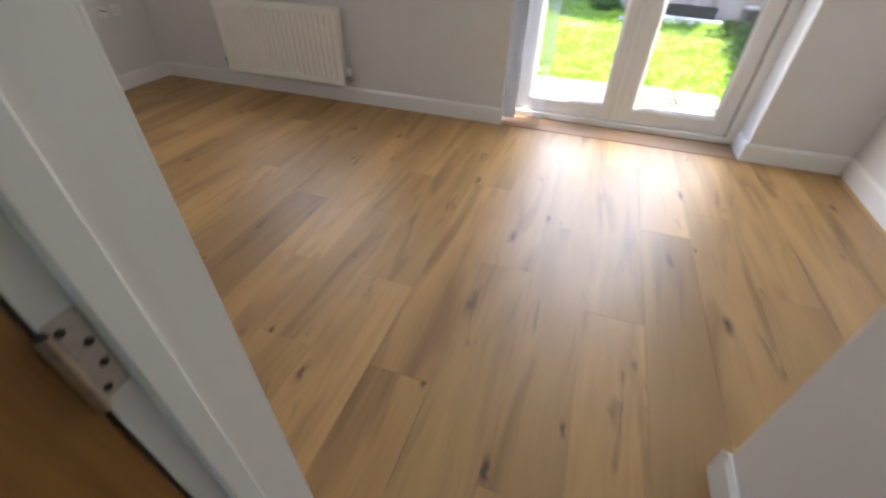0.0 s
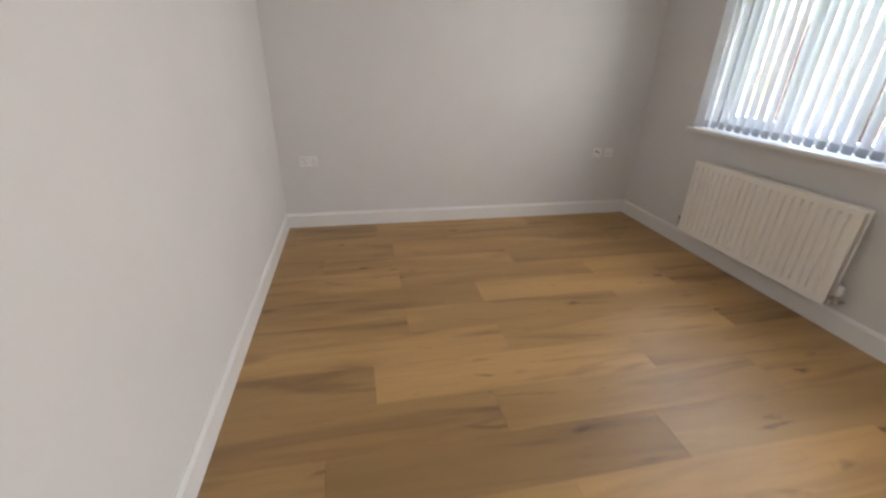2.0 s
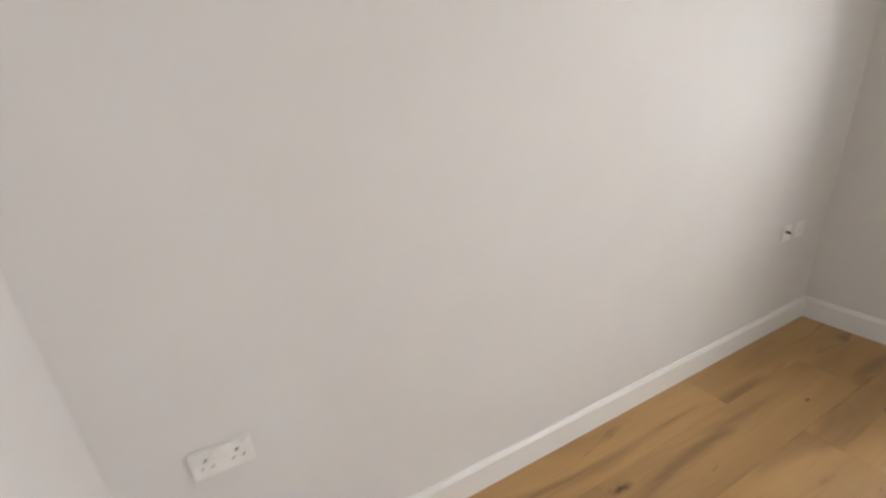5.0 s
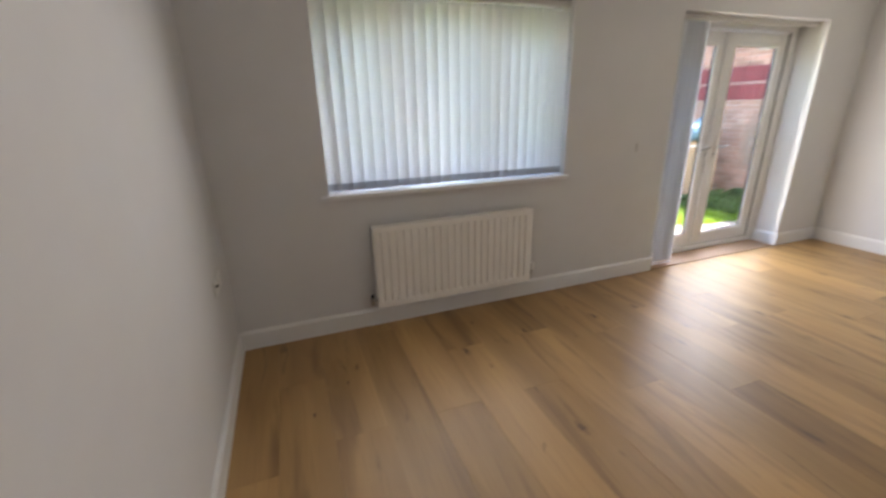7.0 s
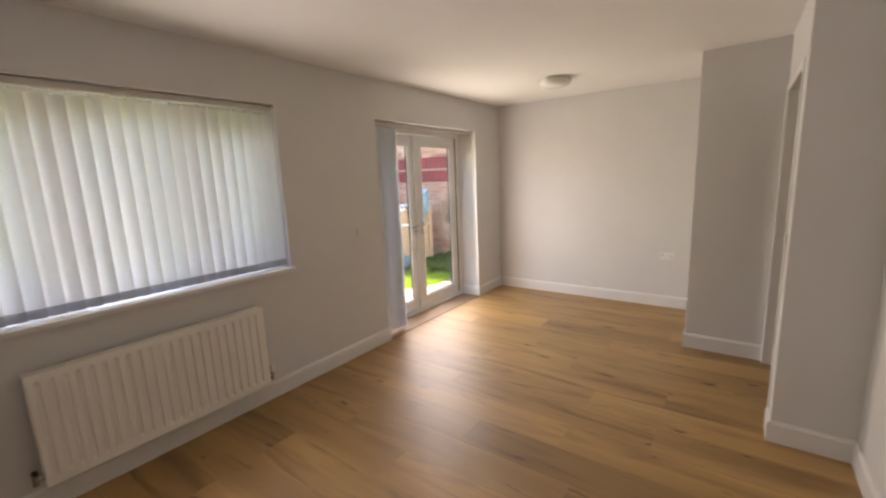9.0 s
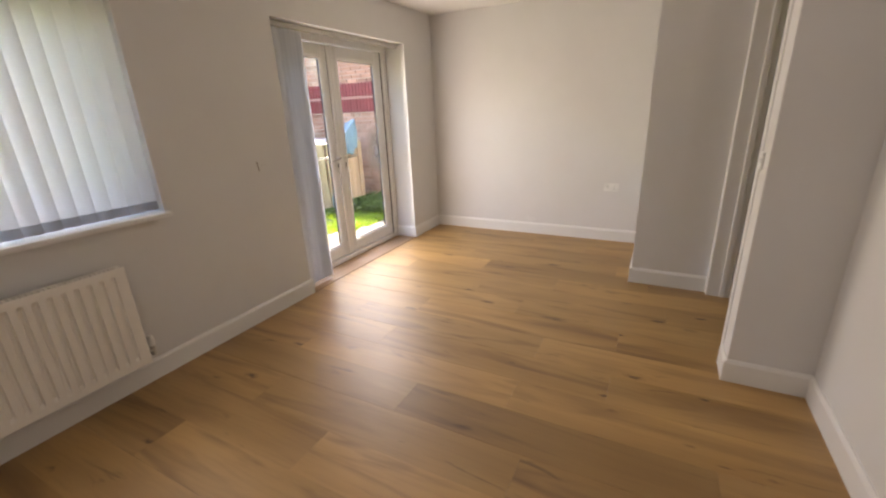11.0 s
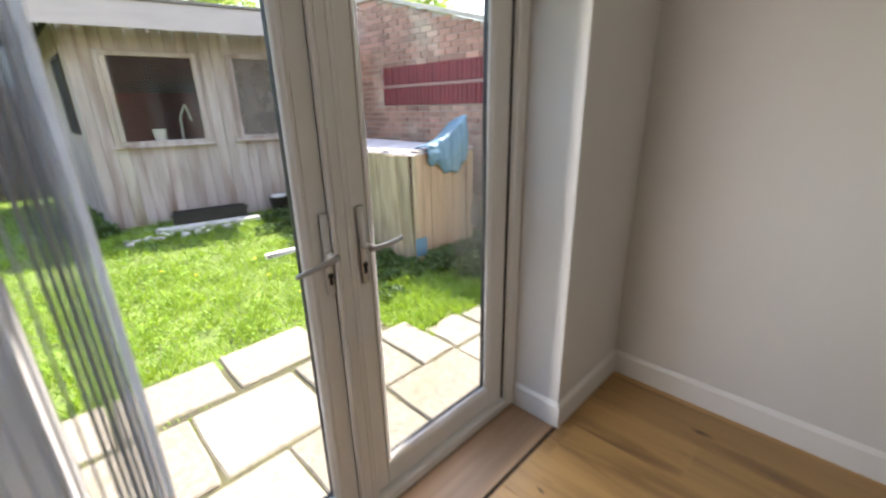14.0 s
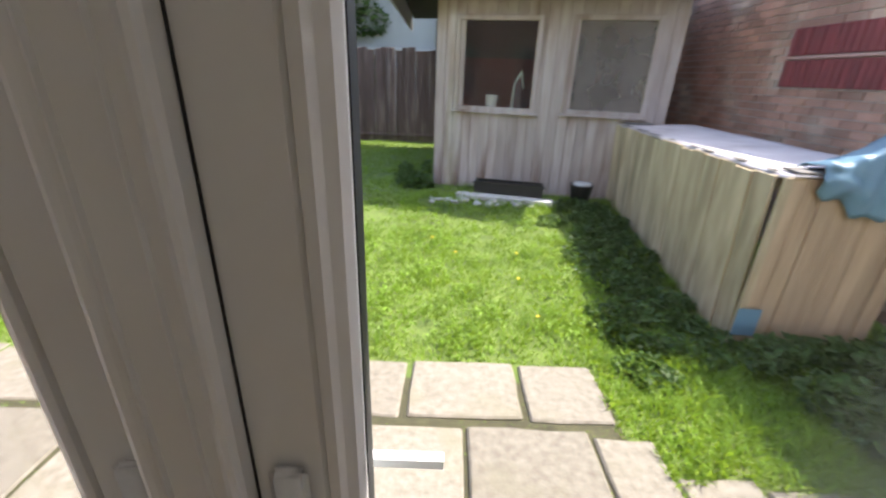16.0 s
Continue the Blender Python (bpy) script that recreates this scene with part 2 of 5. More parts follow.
# ---- mesh helpers ----
def add_box(bm, lo, hi):
    v = [bm.verts.new((x, y, z)) for x in (lo[0], hi[0]) for y in (lo[1], hi[1]) for z in (lo[2], hi[2])]
    for f in ((0, 1, 3, 2), (4, 6, 7, 5), (0, 4, 5, 1), (2, 3, 7, 6), (0, 2, 6, 4), (1, 5, 7, 3)):
        bm.faces.new([v[i] for i in f])
    return v


def box(lo, hi, bev=0.0, seg=1):
    bm = bmesh.new()
    add_box(bm, lo, hi)
    if bev:
        bmesh.ops.bevel(bm, geom=bm.edges[:], offset=bev, segments=seg, affect="EDGES", clamp_overlap=True)
    return bm


def boxes(pairs, bev=0.0):
    bm = bmesh.new()
    for lo, hi in pairs:
        add_box(bm, lo, hi)
    if bev:
        bmesh.ops.bevel(bm, geom=bm.edges[:], offset=bev, segments=1, affect="EDGES", clamp_overlap=True)
    return bm


def tube(bm, a, b, r, n=12, r2=None):
    """A capped cylinder or cone from a to b."""
    a, b = Vector(a), Vector(b)
    q = (b - a).to_track_quat("Z", "Y")
    ra, rb = r, r if r2 is None else r2
    rings = []
    for p, rad in ((a, ra), (b, rb)):
        rings.append([bm.verts.new(p + q @ Vector((rad * math.cos(2 * math.pi * i / n), rad * math.sin(2 * math.pi * i / n), 0))) for i in range(n)])
    for i in range(n):
        bm.faces.new((rings[0][i], rings[0][(i + 1) % n], rings[1][(i + 1) % n], rings[1][i]))
    bm.faces.new(rings[0][::-1])
    bm.faces.new(rings[1])
    return bm


def lathe(profile, n=32):
    """Turn (radius, z) points about z."""
    bm = bmesh.new()
    rings = [[bm.verts.new((r * math.cos(2 * math.pi * i / n), r * math.sin(2 * math.pi * i / n), z)) for i in range(n)] for r, z in profile]
    for a, b in zip(rings, rings[1:]):
        for i in range(n):
            bm.faces.new((a[i], a[(i + 1) % n], b[(i + 1) % n], b[i]))
    bm.faces.new(rings[0][::-1])
    bm.faces.new(rings[-1])
    return bm


def mesh_of(bm, name, mat, smooth=False):
    bmesh.ops.recalc_face_normals(bm, faces=bm.faces[:])
    me = bpy.data.meshes.new(name)
    bm.to_mesh(me)
    bm.free()
    me.materials.append(mat)
    if smooth:
        for p in me.polygons:
            p.use_smooth = True
    return me


def part(name, bm, mat, parent=None, label="", smooth=False):
    ob = new(name, mesh_of(bm, name, mat, smooth))
    ob.parent = parent
    if label:
        ob["label"] = label
    return ob


def thing(name, label, category, at=(0, 0, 0), rz=0.0, group="", kind=""):
    ob = new(name)
    ob.matrix_basis = pose(*at, 0, 0, rz)
    ob.empty_display_size = 0.1
    return tagged(ob, label, category, group, kind)


def structure(name, bm, mat, label):
    return tagged(part(name, bm, mat), label, name.split("_")[0], "", "structure")


def holed(u0, u1, z0, z1, holes):
    """Rectangles that fill u0..u1, z0..z1 round the holes (u0, u1, z0, z1)."""
    us = sorted({u0, u1, *[h[0] for h in holes], *[h[1] for h in holes]})
    out = []
    for a, b in zip(us, us[1:]):
        cuts = sorted((h[2], h[3]) for h in holes if h[0] < b and h[1] > a)
        z = z0
        for c, d in cuts:
            if c > z:
                out.append((a, b, z, c))
            z = d
        if z < z1:
            out.append((a, b, z, z1))
    return out


# ---- the room: plan ----
XE, YS, H = 5.67, -3.275, 2.428           # east wall, south wall, ceiling
BX, BY = 3.37, -2.92                      # corner of the boxed-out block, face of the door wall
PX, PY = 4.57, -2.38                      # corner of the pier
WIN = (0.643, 2.365, 0.935, 2.097)
DOOR = (3.355, 5.066, -0.02, 2.08)
DW = (3.60, 4.49, 0.0, 2.03)              # doorway to the hall
TH = 0.33                                 # outer wall thickness

structure("wall_north", boxes([((a, 0, c), (b, TH, d)) for a, b, c, d in holed(-0.3, XE + 0.3, -0.02, H + 0.02, [WIN, DOOR])]), WALL,
          "light grey painted wall with window and glazed doors")
structure("wall_west", box((-0.3, YS - 0.3, -0.02), (0, 0, H + 0.02)), WALL, "light grey painted end wall")
structure("wall_east", box((XE, -4.6, -0.02), (XE + 0.3, 0, H + 0.02)), WALL, "light grey painted end wall beside the doors")
structure("wall_south", box((0, YS - 0.12, -0.02), (BX, YS, H + 0.02)), WALL, "light grey painted long wall")
structure("wall_door", boxes([((a, BY - 0.136, c), (b, BY, d)) for a, b, c, d in holed(BX, PX, -0.02, H + 0.02, [(DW[0] - 0.0435, DW[1] + 0.0435, -0.02, DW[3] + 0.0435)])]
          + [((BX, YS - 0.12, -0.02), (BX + 0.06, BY - 0.136, H + 0.02))]), WALL, "light grey painted wall round the doorway")
structure("wall_pier", box((PX, BY - 0.136, -0.02), (XE, PY, H + 0.02)), WALL, "light grey painted pier")
structure("ceiling", box((-0.3, -4.6, H), (XE + 0.3, TH, H + 0.15)), CEIL, "white painted flat ceiling")
# unseen hall; the narrow slot in its end is added to light the doorway
structure("wall_hall", boxes([((BX - 0.1, -4.6, -0.02), (BX, YS - 0.12, H)), ((BX, -4.6, -0.02), (4.36, -4.5, H)), ((4.5, -4.6, -0.02), (XE, -4.5, H)), ((4.36, -4.6, 2.05), (4.5, -4.5, H))]), WALL, "painted hall walls")

# skirting: runs as (x0, y0, x1, y1) with the room on the left hand
SK = 0.125


def skirt(x0, y0, x1, y1, name="baseboard"):
    d = Vector((x1 - x0, y1 - y0))
    n = Vector((-d.y, d.x)).normalized()
    bm = bmesh.new()
    prof = ((0.0, 0.0), (0.016, 0.0), (0.016, SK - 0.018), (0.011, SK - 0.008), (0.006, SK), (0.0, SK))
    ends = []
    for px, py in ((x0, y0), (x1, y1)):
        ends.append([bm.verts.new((px + n.x * o, py + n.y * o, z)) for o, z in prof])
    k = len(prof)
    for i in range(k):
        bm.faces.new((ends[0][i], ends[0][(i + 1) % k], ends[1][(i + 1) % k], ends[1][i]))
    bm.faces.new(ends[0])
    bm.faces.new(ends[1][::-1])
    return structure(name, bm, TRIM, "white gloss painted skirting board")


for run in ((0.016, YS, BX - 0.016, YS), (BX, YS, BX, BY), (BX - 0.016, BY, DW[0] - 0.069, BY), (PX, BY, PX, PY),
            (PX - 0.016, PY, XE, PY), (XE, PY + 0.016, XE, -0.001), (XE - 0.016, 0, DOOR[1] - 0.016, 0), (DOOR[1], 0.016 - 0.016, DOOR[1], 0.235),
            (DOOR[0] + 0.016, 0, 0, 0), (0, -0.016, 0, YS)):
    # walls run counter-clockwise round the room
    skirt(*run)


# ---- window with sill and frame ----
def frame_bars(x0, x1, z0, z1, y0, y1, w):
    """Four mitred-looking bars of a frame, as boxes."""
    return [((x0, y0, z0), (x0 + w, y1, z1)), ((x1 - w, y0, z0), (x1, y1, z1)),
            ((x0 + w, y0, z0), (x1 - w, y1, z0 + w)), ((x0 + w, y0, z1 - w), (x1 - w, y1, z1))]


window = tagged(new("window_1"), "white plastic casement window behind a vertical blind", "window", "", "structure")
part("window_frame", boxes(frame_bars(WIN[0], WIN[1], WIN[2], WIN[3], 0.245, 0.315, 0.055), 0.004), UPVC, window)
for mx in (1.19, 1.79):
    part("mullion", box((mx - 0.035, 0.245, WIN[2] + 0.055), (mx + 0.035, 0.315, WIN[3] - 0.055), 0.004), UPVC, window)
spans = ((WIN[0] + 0.055, 1.155), (1.225, 1.755), (1.825, WIN[1] - 0.055))
for i, (a, b) in enumerate(spans):
    if i != 1:
        part("sash", boxes(frame_bars(a, b, WIN[2] + 0.055, WIN[3] - 0.055, 0.232, 0.30, 0.05), 0.004), UPVC, window)
        a, b, q = a + 0.05, b - 0.05, 0.105
    else:
        q = 0.055
    p = part("pane", box((a, 0.278, WIN[2] + q), (b, 0.284, WIN[3] - q)), GLASS, window)
    p.visible_shadow = False
part("window_sill", box((0.595, -0.03, WIN[2] - 0.026), (2.395, 0.245, WIN[2] + 0.002), 0.005, 2), TRIM, window, "white painted sill board")


# ---- glazed garden doors ----
DF = (DOOR[0], DOOR[1], 0.0, DOOR[3])
french = tagged(new("door_1"), "white plastic double glazed garden doors, closed", "door", "", "structure")
part("door_frame", boxes([((DF[0], 0.238, 0.0), (DF[0] + 0.065, 0.31, DF[3])), ((DF[1] - 0.065, 0.238, 0.0), (DF[1], 0.31, DF[3])),
                          ((DF[0] + 0.065, 0.238, DF[3] - 0.065), (DF[1] - 0.065, 0.31, DF[3])),
                          ((DF[0] + 0.065, 0.238, 0.0), (DF[1] - 0.065, 0.31, 0.045))], 0.004), UPVC, french)
MID, LW = 4.207, 0.093
Z0, Z1 = 0.05, DF[3] - 0.07
for name, a, b in (("leaf", DF[0] + 0.07, MID - 0.002), ("leaf", MID + 0.002, DF[1] - 0.07)):
    leaf = part(name, boxes(frame_bars(a, b, Z0, Z1, 0.268, 0.325, LW), 0.005), UPVC, french)
    ga, gb, gz0, gz1 = a + LW, b - LW, Z0 + LW, Z1 - LW
    # bevelled glazing bead round the glass
    bead = bmesh.new()
    for fa, fb in (((ga, gz0), (gb, gz0)), ((gb, gz0), (gb, gz1)), ((gb, gz1), (ga, gz1)), ((ga, gz1), (ga, gz0))):
        d = Vector((fb[0] - fa[0], fb[1] - fa[1])).normalized()
        nx, nz = -d.y, d.x
        rows = []
        for o, y in ((0.0, 0.2665), (0.008, 0.2665), (0.013, 0.2705), (0.021, 0.2735), (0.026, 0.279), (0.026, 0.298), (0.0, 0.298)):
            rows.append((bead.verts.new((fa[0] + (nx + d.x) * o, y, fa[1] + (nz + d.y) * o)), bead.verts.new((fb[0] + (nx - d.x) * o, y, fb[1] + (nz - d.y) * o))))
        for (p0, p1), (q0, q1) in zip(rows, rows[1:] + rows[:1]):
            bead.faces.new((p0, p1, q1, q0))
    part("glazing_bead", bead, UPVC, leaf)
    part("seal", boxes(frame_bars(ga + 0.0225, gb - 0.0225, gz0 + 0.0225, gz1 - 0.0225, 0.284, 0.305, 0.0045)), SEAL_AND_SHADE, leaf, "black rubber glazing seal")
    p = part("pane", box((ga + 0.005, 0.293, gz0 + 0.005), (gb - 0.005, 0.299, gz1 - 0.005)), GLASS, leaf)
    p.visible_shadow = False
# pale hazy patch over the inside of one pane, fading out from its middle
HAZE_PATCH = glass_material("pale hazy patch", haze=0.2, dust=(0.62, 0.66, 0.66))
patch_nodes = HAZE_PATCH.node_tree
grad, gco, gmap, gmr = (patch_nodes.nodes.new(k) for k in ("ShaderNodeTexGradient", "ShaderNodeTexCoord", "ShaderNodeMapping", "ShaderNodeMapRange"))
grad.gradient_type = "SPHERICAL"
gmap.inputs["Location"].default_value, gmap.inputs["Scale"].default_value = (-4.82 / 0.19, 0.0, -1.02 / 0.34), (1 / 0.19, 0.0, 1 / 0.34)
patch_nodes.links.new(gco.outputs["Object"], gmap.inputs["Vector"])
patch_nodes.links.new(gmap.outputs[0], grad.inputs["Vector"])
patch_nodes.links.new(grad.outputs["Fac"], gmr.inputs["Value"])
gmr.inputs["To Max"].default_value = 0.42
for node in patch_nodes.nodes:       # the patch adds no gloss of its own
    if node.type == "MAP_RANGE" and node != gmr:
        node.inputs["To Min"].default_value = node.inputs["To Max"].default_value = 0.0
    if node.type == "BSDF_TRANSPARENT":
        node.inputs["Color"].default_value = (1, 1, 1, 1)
patch_mix = next(n for n in patch_nodes.nodes if n.type == "MIX_SHADER" and abs(n.inputs[0].default_value - 0.2) < 1e-4)
patch_nodes.links.new(gmr.outputs[0], patch_mix.inputs[0])
haze_patch = part("haze_patch", box((4.63, 0.2905, 0.68), (4.874, 0.2915, 1.36)), HAZE_PATCH, leaf, "pale hazy patch over the glass")
haze_patch.visible_shadow = False
part("gasket", boxes([((DF[0] + 0.0655, 0.262, 0.046), (DF[0] + 0.0695, 0.31, Z1)), ((DF[1] - 0.0695, 0.262, 0.046), (DF[1] - 0.0655, 0.31, Z1))]), SEAL_AND_SHADE, french, "black rubber door gasket")
# moulded cover strip over the meeting stiles
ast = bmesh.new()
prof = ((-0.036, 0.2685), (-0.036, 0.2525), (-0.034, 0.2485), (-0.030, 0.2470), (-0.0255, 0.2485), (-0.0205, 0.2515), (-0.0195, 0.2475), (-0.0180, 0.2475), (-0.017, 0.2515), (0.010, 0.2515),
        (0.0110, 0.2475), (0.0125, 0.2475), (0.0135, 0.2515), (0.024, 0.2500), (0.030, 0.2470), (0.034, 0.2485), (0.037, 0.2530), (0.037, 0.2685))
lo_hi = [[ast.verts.new((MID + x, y, z)) for x, y in prof] for z in (Z0 + 0.01, Z1 - 0.01)]
for i in range(len(prof)):
    j = (i + 1) % len(prof)
    ast.faces.new((lo_hi[0][i], lo_hi[0][j], lo_hi[1][j], lo_hi[1][i]))
ast.faces.new(lo_hi[0])
ast.faces.new(lo_hi[1][::-1])
part("cover_strip", ast, UPVC, french)
# thin black bars stand for the shadow along both sides of the strip
part("gasket", box((MID - 0.0376, 0.2662, Z0 + 0.01), (MID - 0.0361, 0.2676, Z1 - 0.01)), SEAL_AND_SHADE, french, "black line for the shadow beside the cover strip")
part("gasket", box((MID + 0.0371, 0.2662, Z0 + 0.01), (MID + 0.0386, 0.2676, Z1 - 0.01)), SEAL_AND_SHADE, french, "black line for the shadow beside the cover strip")


def lever_handle(x, side):
    """Long backplate with a lever that points away from the meeting stile, keyhole below."""
    plate = part("handle_plate", box((x - 0.0155, 0.256, 0.90), (x + 0.0155, 0.268, 1.145), 0.006, 3), UPVC, french, "white handle plate", True)
    bm = bmesh.new()
    tube(bm, (x, 0.258, 1.025), (x, 0.222, 1.025), 0.0115, 16, 0.010)
    part("lever_neck", bm, UPVC, plate, "", True)
    bm = bmesh.new()
    pts = [(0, 0.0), (0.02, -0.004), (0.06, -0.004), (0.10, 0.001), (0.125, 0.006)] if side > 0 else [(0, 0.0), (0.02, -0.006), (0.06, -0.012), (0.10, -0.018), (0.125, -0.021)]
    rings = []
    for i, (dx, dz) in enumerate(pts):
        hy, hz = 0.0075 - 0.0005 * i, 0.0105 - 0.0011 * i
        rings.append([bm.verts.new((x + side * (dx - 0.008), 0.216 + hy * math.cos(a), 1.025 + dz + hz * math.sin(a))) for a in [2 * math.pi * k / 12 for k in range(12)]])
    for p, q in zip(rings, rings[1:]):
        for k in range(12):
            bm.faces.new((p[k], p[(k + 1) % 12], q[(k + 1) % 12], q[k]))
    bm.faces.new(rings[0])
    bm.faces.new(rings[-1][::-1])
    part("lever", bm, LEVER, plate, "satin grey lever", True)
    bm = bmesh.new()
    tube(bm, (x, 0.2565, 0.962), (x, 0.2535, 0.962), 0.0085, 16)
    add_box(bm, (x - 0.005, 0.2537, 0.935), (x + 0.005, 0.2565, 0.962))
    part("keyhole", bm, DARKM, plate, "dark lock cylinder")
    bm = bmesh.new()
    tube(bm, (x, 0.3245, 1.025), (x, 0.372, 1.025), 0.010, 12)
    add_box(bm, (min(x, x + side * 0.125), 0.367, 1.019), (max(x, x + side * 0.12), 0.379, 1.031))
    part("outer_lever", bm, UPVC, plate, "white lever on the garden side")


lever_handle(MID - 0.052, -1)
lever_handle(MID + 0.066, 1)

# threshold between room floor and door frame
structure("threshold", box((DOOR[0] + 0.0, 0.006, -0.02), (DOOR[1] - 0.017, 0.237, -0.001), 0.001), STRIP, "pale brown wooden threshold board")
structure("trim_threshold", box((DOOR[0], -0.012, -0.02), (DOOR[1], 0.005, -0.006)), SUB, "dark expansion gap before the threshold")

# ---- doorway to the hall ----
door = tagged(new("door_2"), "open stained brown wooden door in a white frame", "door", "", "structure")
y0, y1 = BY - 0.144, BY - 0.0004
part("door_lining", boxes([((DW[0] - 0.043, y0, 0), (DW[0] - 0.015, y1, DW[3] + 0.015)), ((DW[1] + 0.015, y0, 0), (DW[1] + 0.043, y1, DW[3] + 0.015)),
                           ((DW[0] - 0.043, y0, DW[3] + 0.015), (DW[1] + 0.043, y1, DW[3] + 0.043))]), TRIM, door)
part("door_stop", boxes([((DW[0] - 0.015, y0 + 0.030, 0), (DW[0] + 0.001, y0 + 0.064, DW[3])), ((DW[1] - 0.001, y0 + 0.030, 0), (DW[1] + 0.015, y0 + 0.064, DW[3])),
                         ((DW[0] - 0.015, y0 + 0.030, DW[3]), (DW[1] + 0.015, y0 + 0.064, DW[3] + 0.015))], 0.002), TRIM, door)


def architrave(x, inward, yface, out):
    """Upright moulded architrave; inward is the sign towards the opening, out the sign away from the wall."""
    bm = bmesh.new()
    pr = ((0.0, 0.0), (0.0, 0.004), (0.002, 0.0055), (0.016, 0.006), (0.020, 0.007), (0.046, 0.008), (0.056, 0.008), (0.062, 0.006), (0.062, 0.0))
    ends = [[bm.verts.new((x + inward * (0.0 + u), yface + out * v, z)) for u, v in pr] for z in (0.0, DW[3] + 0.055)]
    for i in range(len(pr)):
        j = (i + 1) % len(pr)
        bm.faces.new((ends[0][i], ends[0][j], ends[1][j], ends[1][i]))
    bm.faces.new(ends[0])
    bm.faces.new(ends[1][::-1])
    return part("architrave", bm, TRIM, door)


architrave(DW[0] - 0.0153, -1, BY, 1)
architrave(DW[1] + 0.0153, 1, BY, 1)
part("architrave", box((DW[0] - 0.006, BY, DW[3] + 0.006), (DW[1] + 0.006, BY + 0.008, DW[3] + 0.055), 0.003), TRIM, door)
leaf = part("door_leaf", box((DW[0] - 0.057, y0 - 0.835, 0.006), (DW[0] - 0.016, y0 - 0.006, DW[3] - 0.005), 0.002), DOORWOOD, door, "brown stained wooden door leaf")
for hz in (0.22, 0.944, 1.75):
    bm = box((DW[0] - 0.0155, y0 + 0.001, hz), (DW[0] - 0.0125, y0 + 0.028, hz + 0.104), 0.001)
    tube(bm, (DW[0] - 0.008, y0 - 0.004, hz), (DW[0] - 0.008, y0 - 0.004, hz + 0.1), 0.006, 10)
    hinge = part("hinge", bm, BRASS, leaf, "steel butt hinge")
    for sy, sz in ((0.008, 0.090), (0.020, 0.066), (0.019, 0.038), (0.009, 0.012)):
        sc = tube(bmesh.new(), (DW[0] - 0.013, y0 + sy, hz + sz), (DW[0] - 0.0118, y0 + sy, hz + sz), 0.0045, 12)
        part("screw", sc, DARKM, hinge)


# ---- blinds ----
def slat_mesh(width, z0, z1, curve=0.014):
    """One hanging cloth slat, slightly bowed across its width."""
    bm = bmesh.new()
    n = 5
    for s in (-0.0006, 0.0006):
        rows = [[bm.verts.new((width * (i / (n - 1) - 0.5), s + curve * (1 - (2 * i / (n - 1) - 1) ** 2), z)) for i in range(n)] for z in (z0, z1)]
        for i in range(n - 1):
            bm.faces.new((rows[0][i], rows[0][i + 1], rows[1][i + 1], rows[1][i]))
    return bm


blind = thing("vertical_blind", "pale grey cloth vertical blind with tilted slats, drawn across the window", "blind")
part("headrail", box((WIN[0] + 0.004, 0.045, WIN[3] - 0.042), (WIN[1] - 0.004, 0.09, WIN[3] - 0.004), 0.003), RAIL, blind, "grey metal headrail")
N_SLAT, SW = 23, 0.096
step = (WIN[1] - WIN[0] - 0.09) / (N_SLAT - 1)
slat_me = mesh_of(slat_mesh(SW, WIN[2] + 0.062, WIN[3] - 0.068), "slat", BLIND, True)
hem_bm = slat_mesh(SW + 0.001, WIN[2] + 0.014, WIN[2] + 0.063)
hem_me = mesh_of(hem_bm, "hem", HEM, True)
for i in range(N_SLAT):
    x = WIN[0] + 0.045 + step * i
    s = new("slat", slat_me)
    s.parent = blind
    s.matrix_basis = pose(x, 0.068, 0, 0, 0, 154 + random.uniform(-2, 2))
    h = new("hem", hem_me)
    h.parent = s
    c = part("carrier", box((x - 0.007, 0.062, WIN[3] - 0.064), (x + 0.007, 0.075, WIN[3] - 0.04)), PLATE, blind)

stack = thing("vertical_blind", "grey cloth vertical blind drawn open and stacked beside the garden doors", "blind")
part("headrail", box((DOOR[0] + 0.004, 0.07, DOOR[3] - 0.04), (DOOR[1] - 0.02, 0.115, DOOR[3] - 0.003), 0.003), RAIL, stack, "grey metal headrail")
sg_me = mesh_of(slat_mesh(0.089, 0.095, DOOR[3] - 0.055, curve=0.003), "slat", BLINDG, True)
sh_me = mesh_of(slat_mesh(0.091, 0.042, 0.097, curve=0.003), "hem", BLINDG, True)
STACK = [(3.380, 0.050, 152), (3.405, 0.072, 138), (3.428, 0.082, 122), (3.450, 0.09, 102), (3.478, 0.086, 100), (3.506, 0.09, 98.5), (3.531, 0.087, 96.5), (3.556, 0.09, 94.6),
         (3.579, 0.088, 93), (3.599, 0.084, 95), (3.610, 0.092, 94), (3.621, 0.082, 95.5), (3.632, 0.094, 92.5), (3.643, 0.084, 94.5), (3.654, 0.092, 92.5), (3.666, 0.086, 95)]
for x, y, turn in STACK:
    s = new("slat", sg_me)
    s.parent = stack
    s.matrix_basis = pose(x, y, random.uniform(-0.003, 0.003), 0, 0, turn)
    h = new("hem", sh_me)
    h.parent = s
# bead chains along the hems
bm = bmesh.new()
for xa, xb in zip(STACK, STACK[1:]):
    for k in range(6):
        u = k / 5
        zz = 0.05 - 0.03 * math.sin(math.pi * u)
        x = xa[0] + (xb[0] - xa[0]) * u
        tube(bm, (x, 0.045, zz), (x + 0.001, 0.045, zz - 0.007), 0.0030, 5)
part("bead_chain", bm, PLATE, stack, "white plastic bead chain")


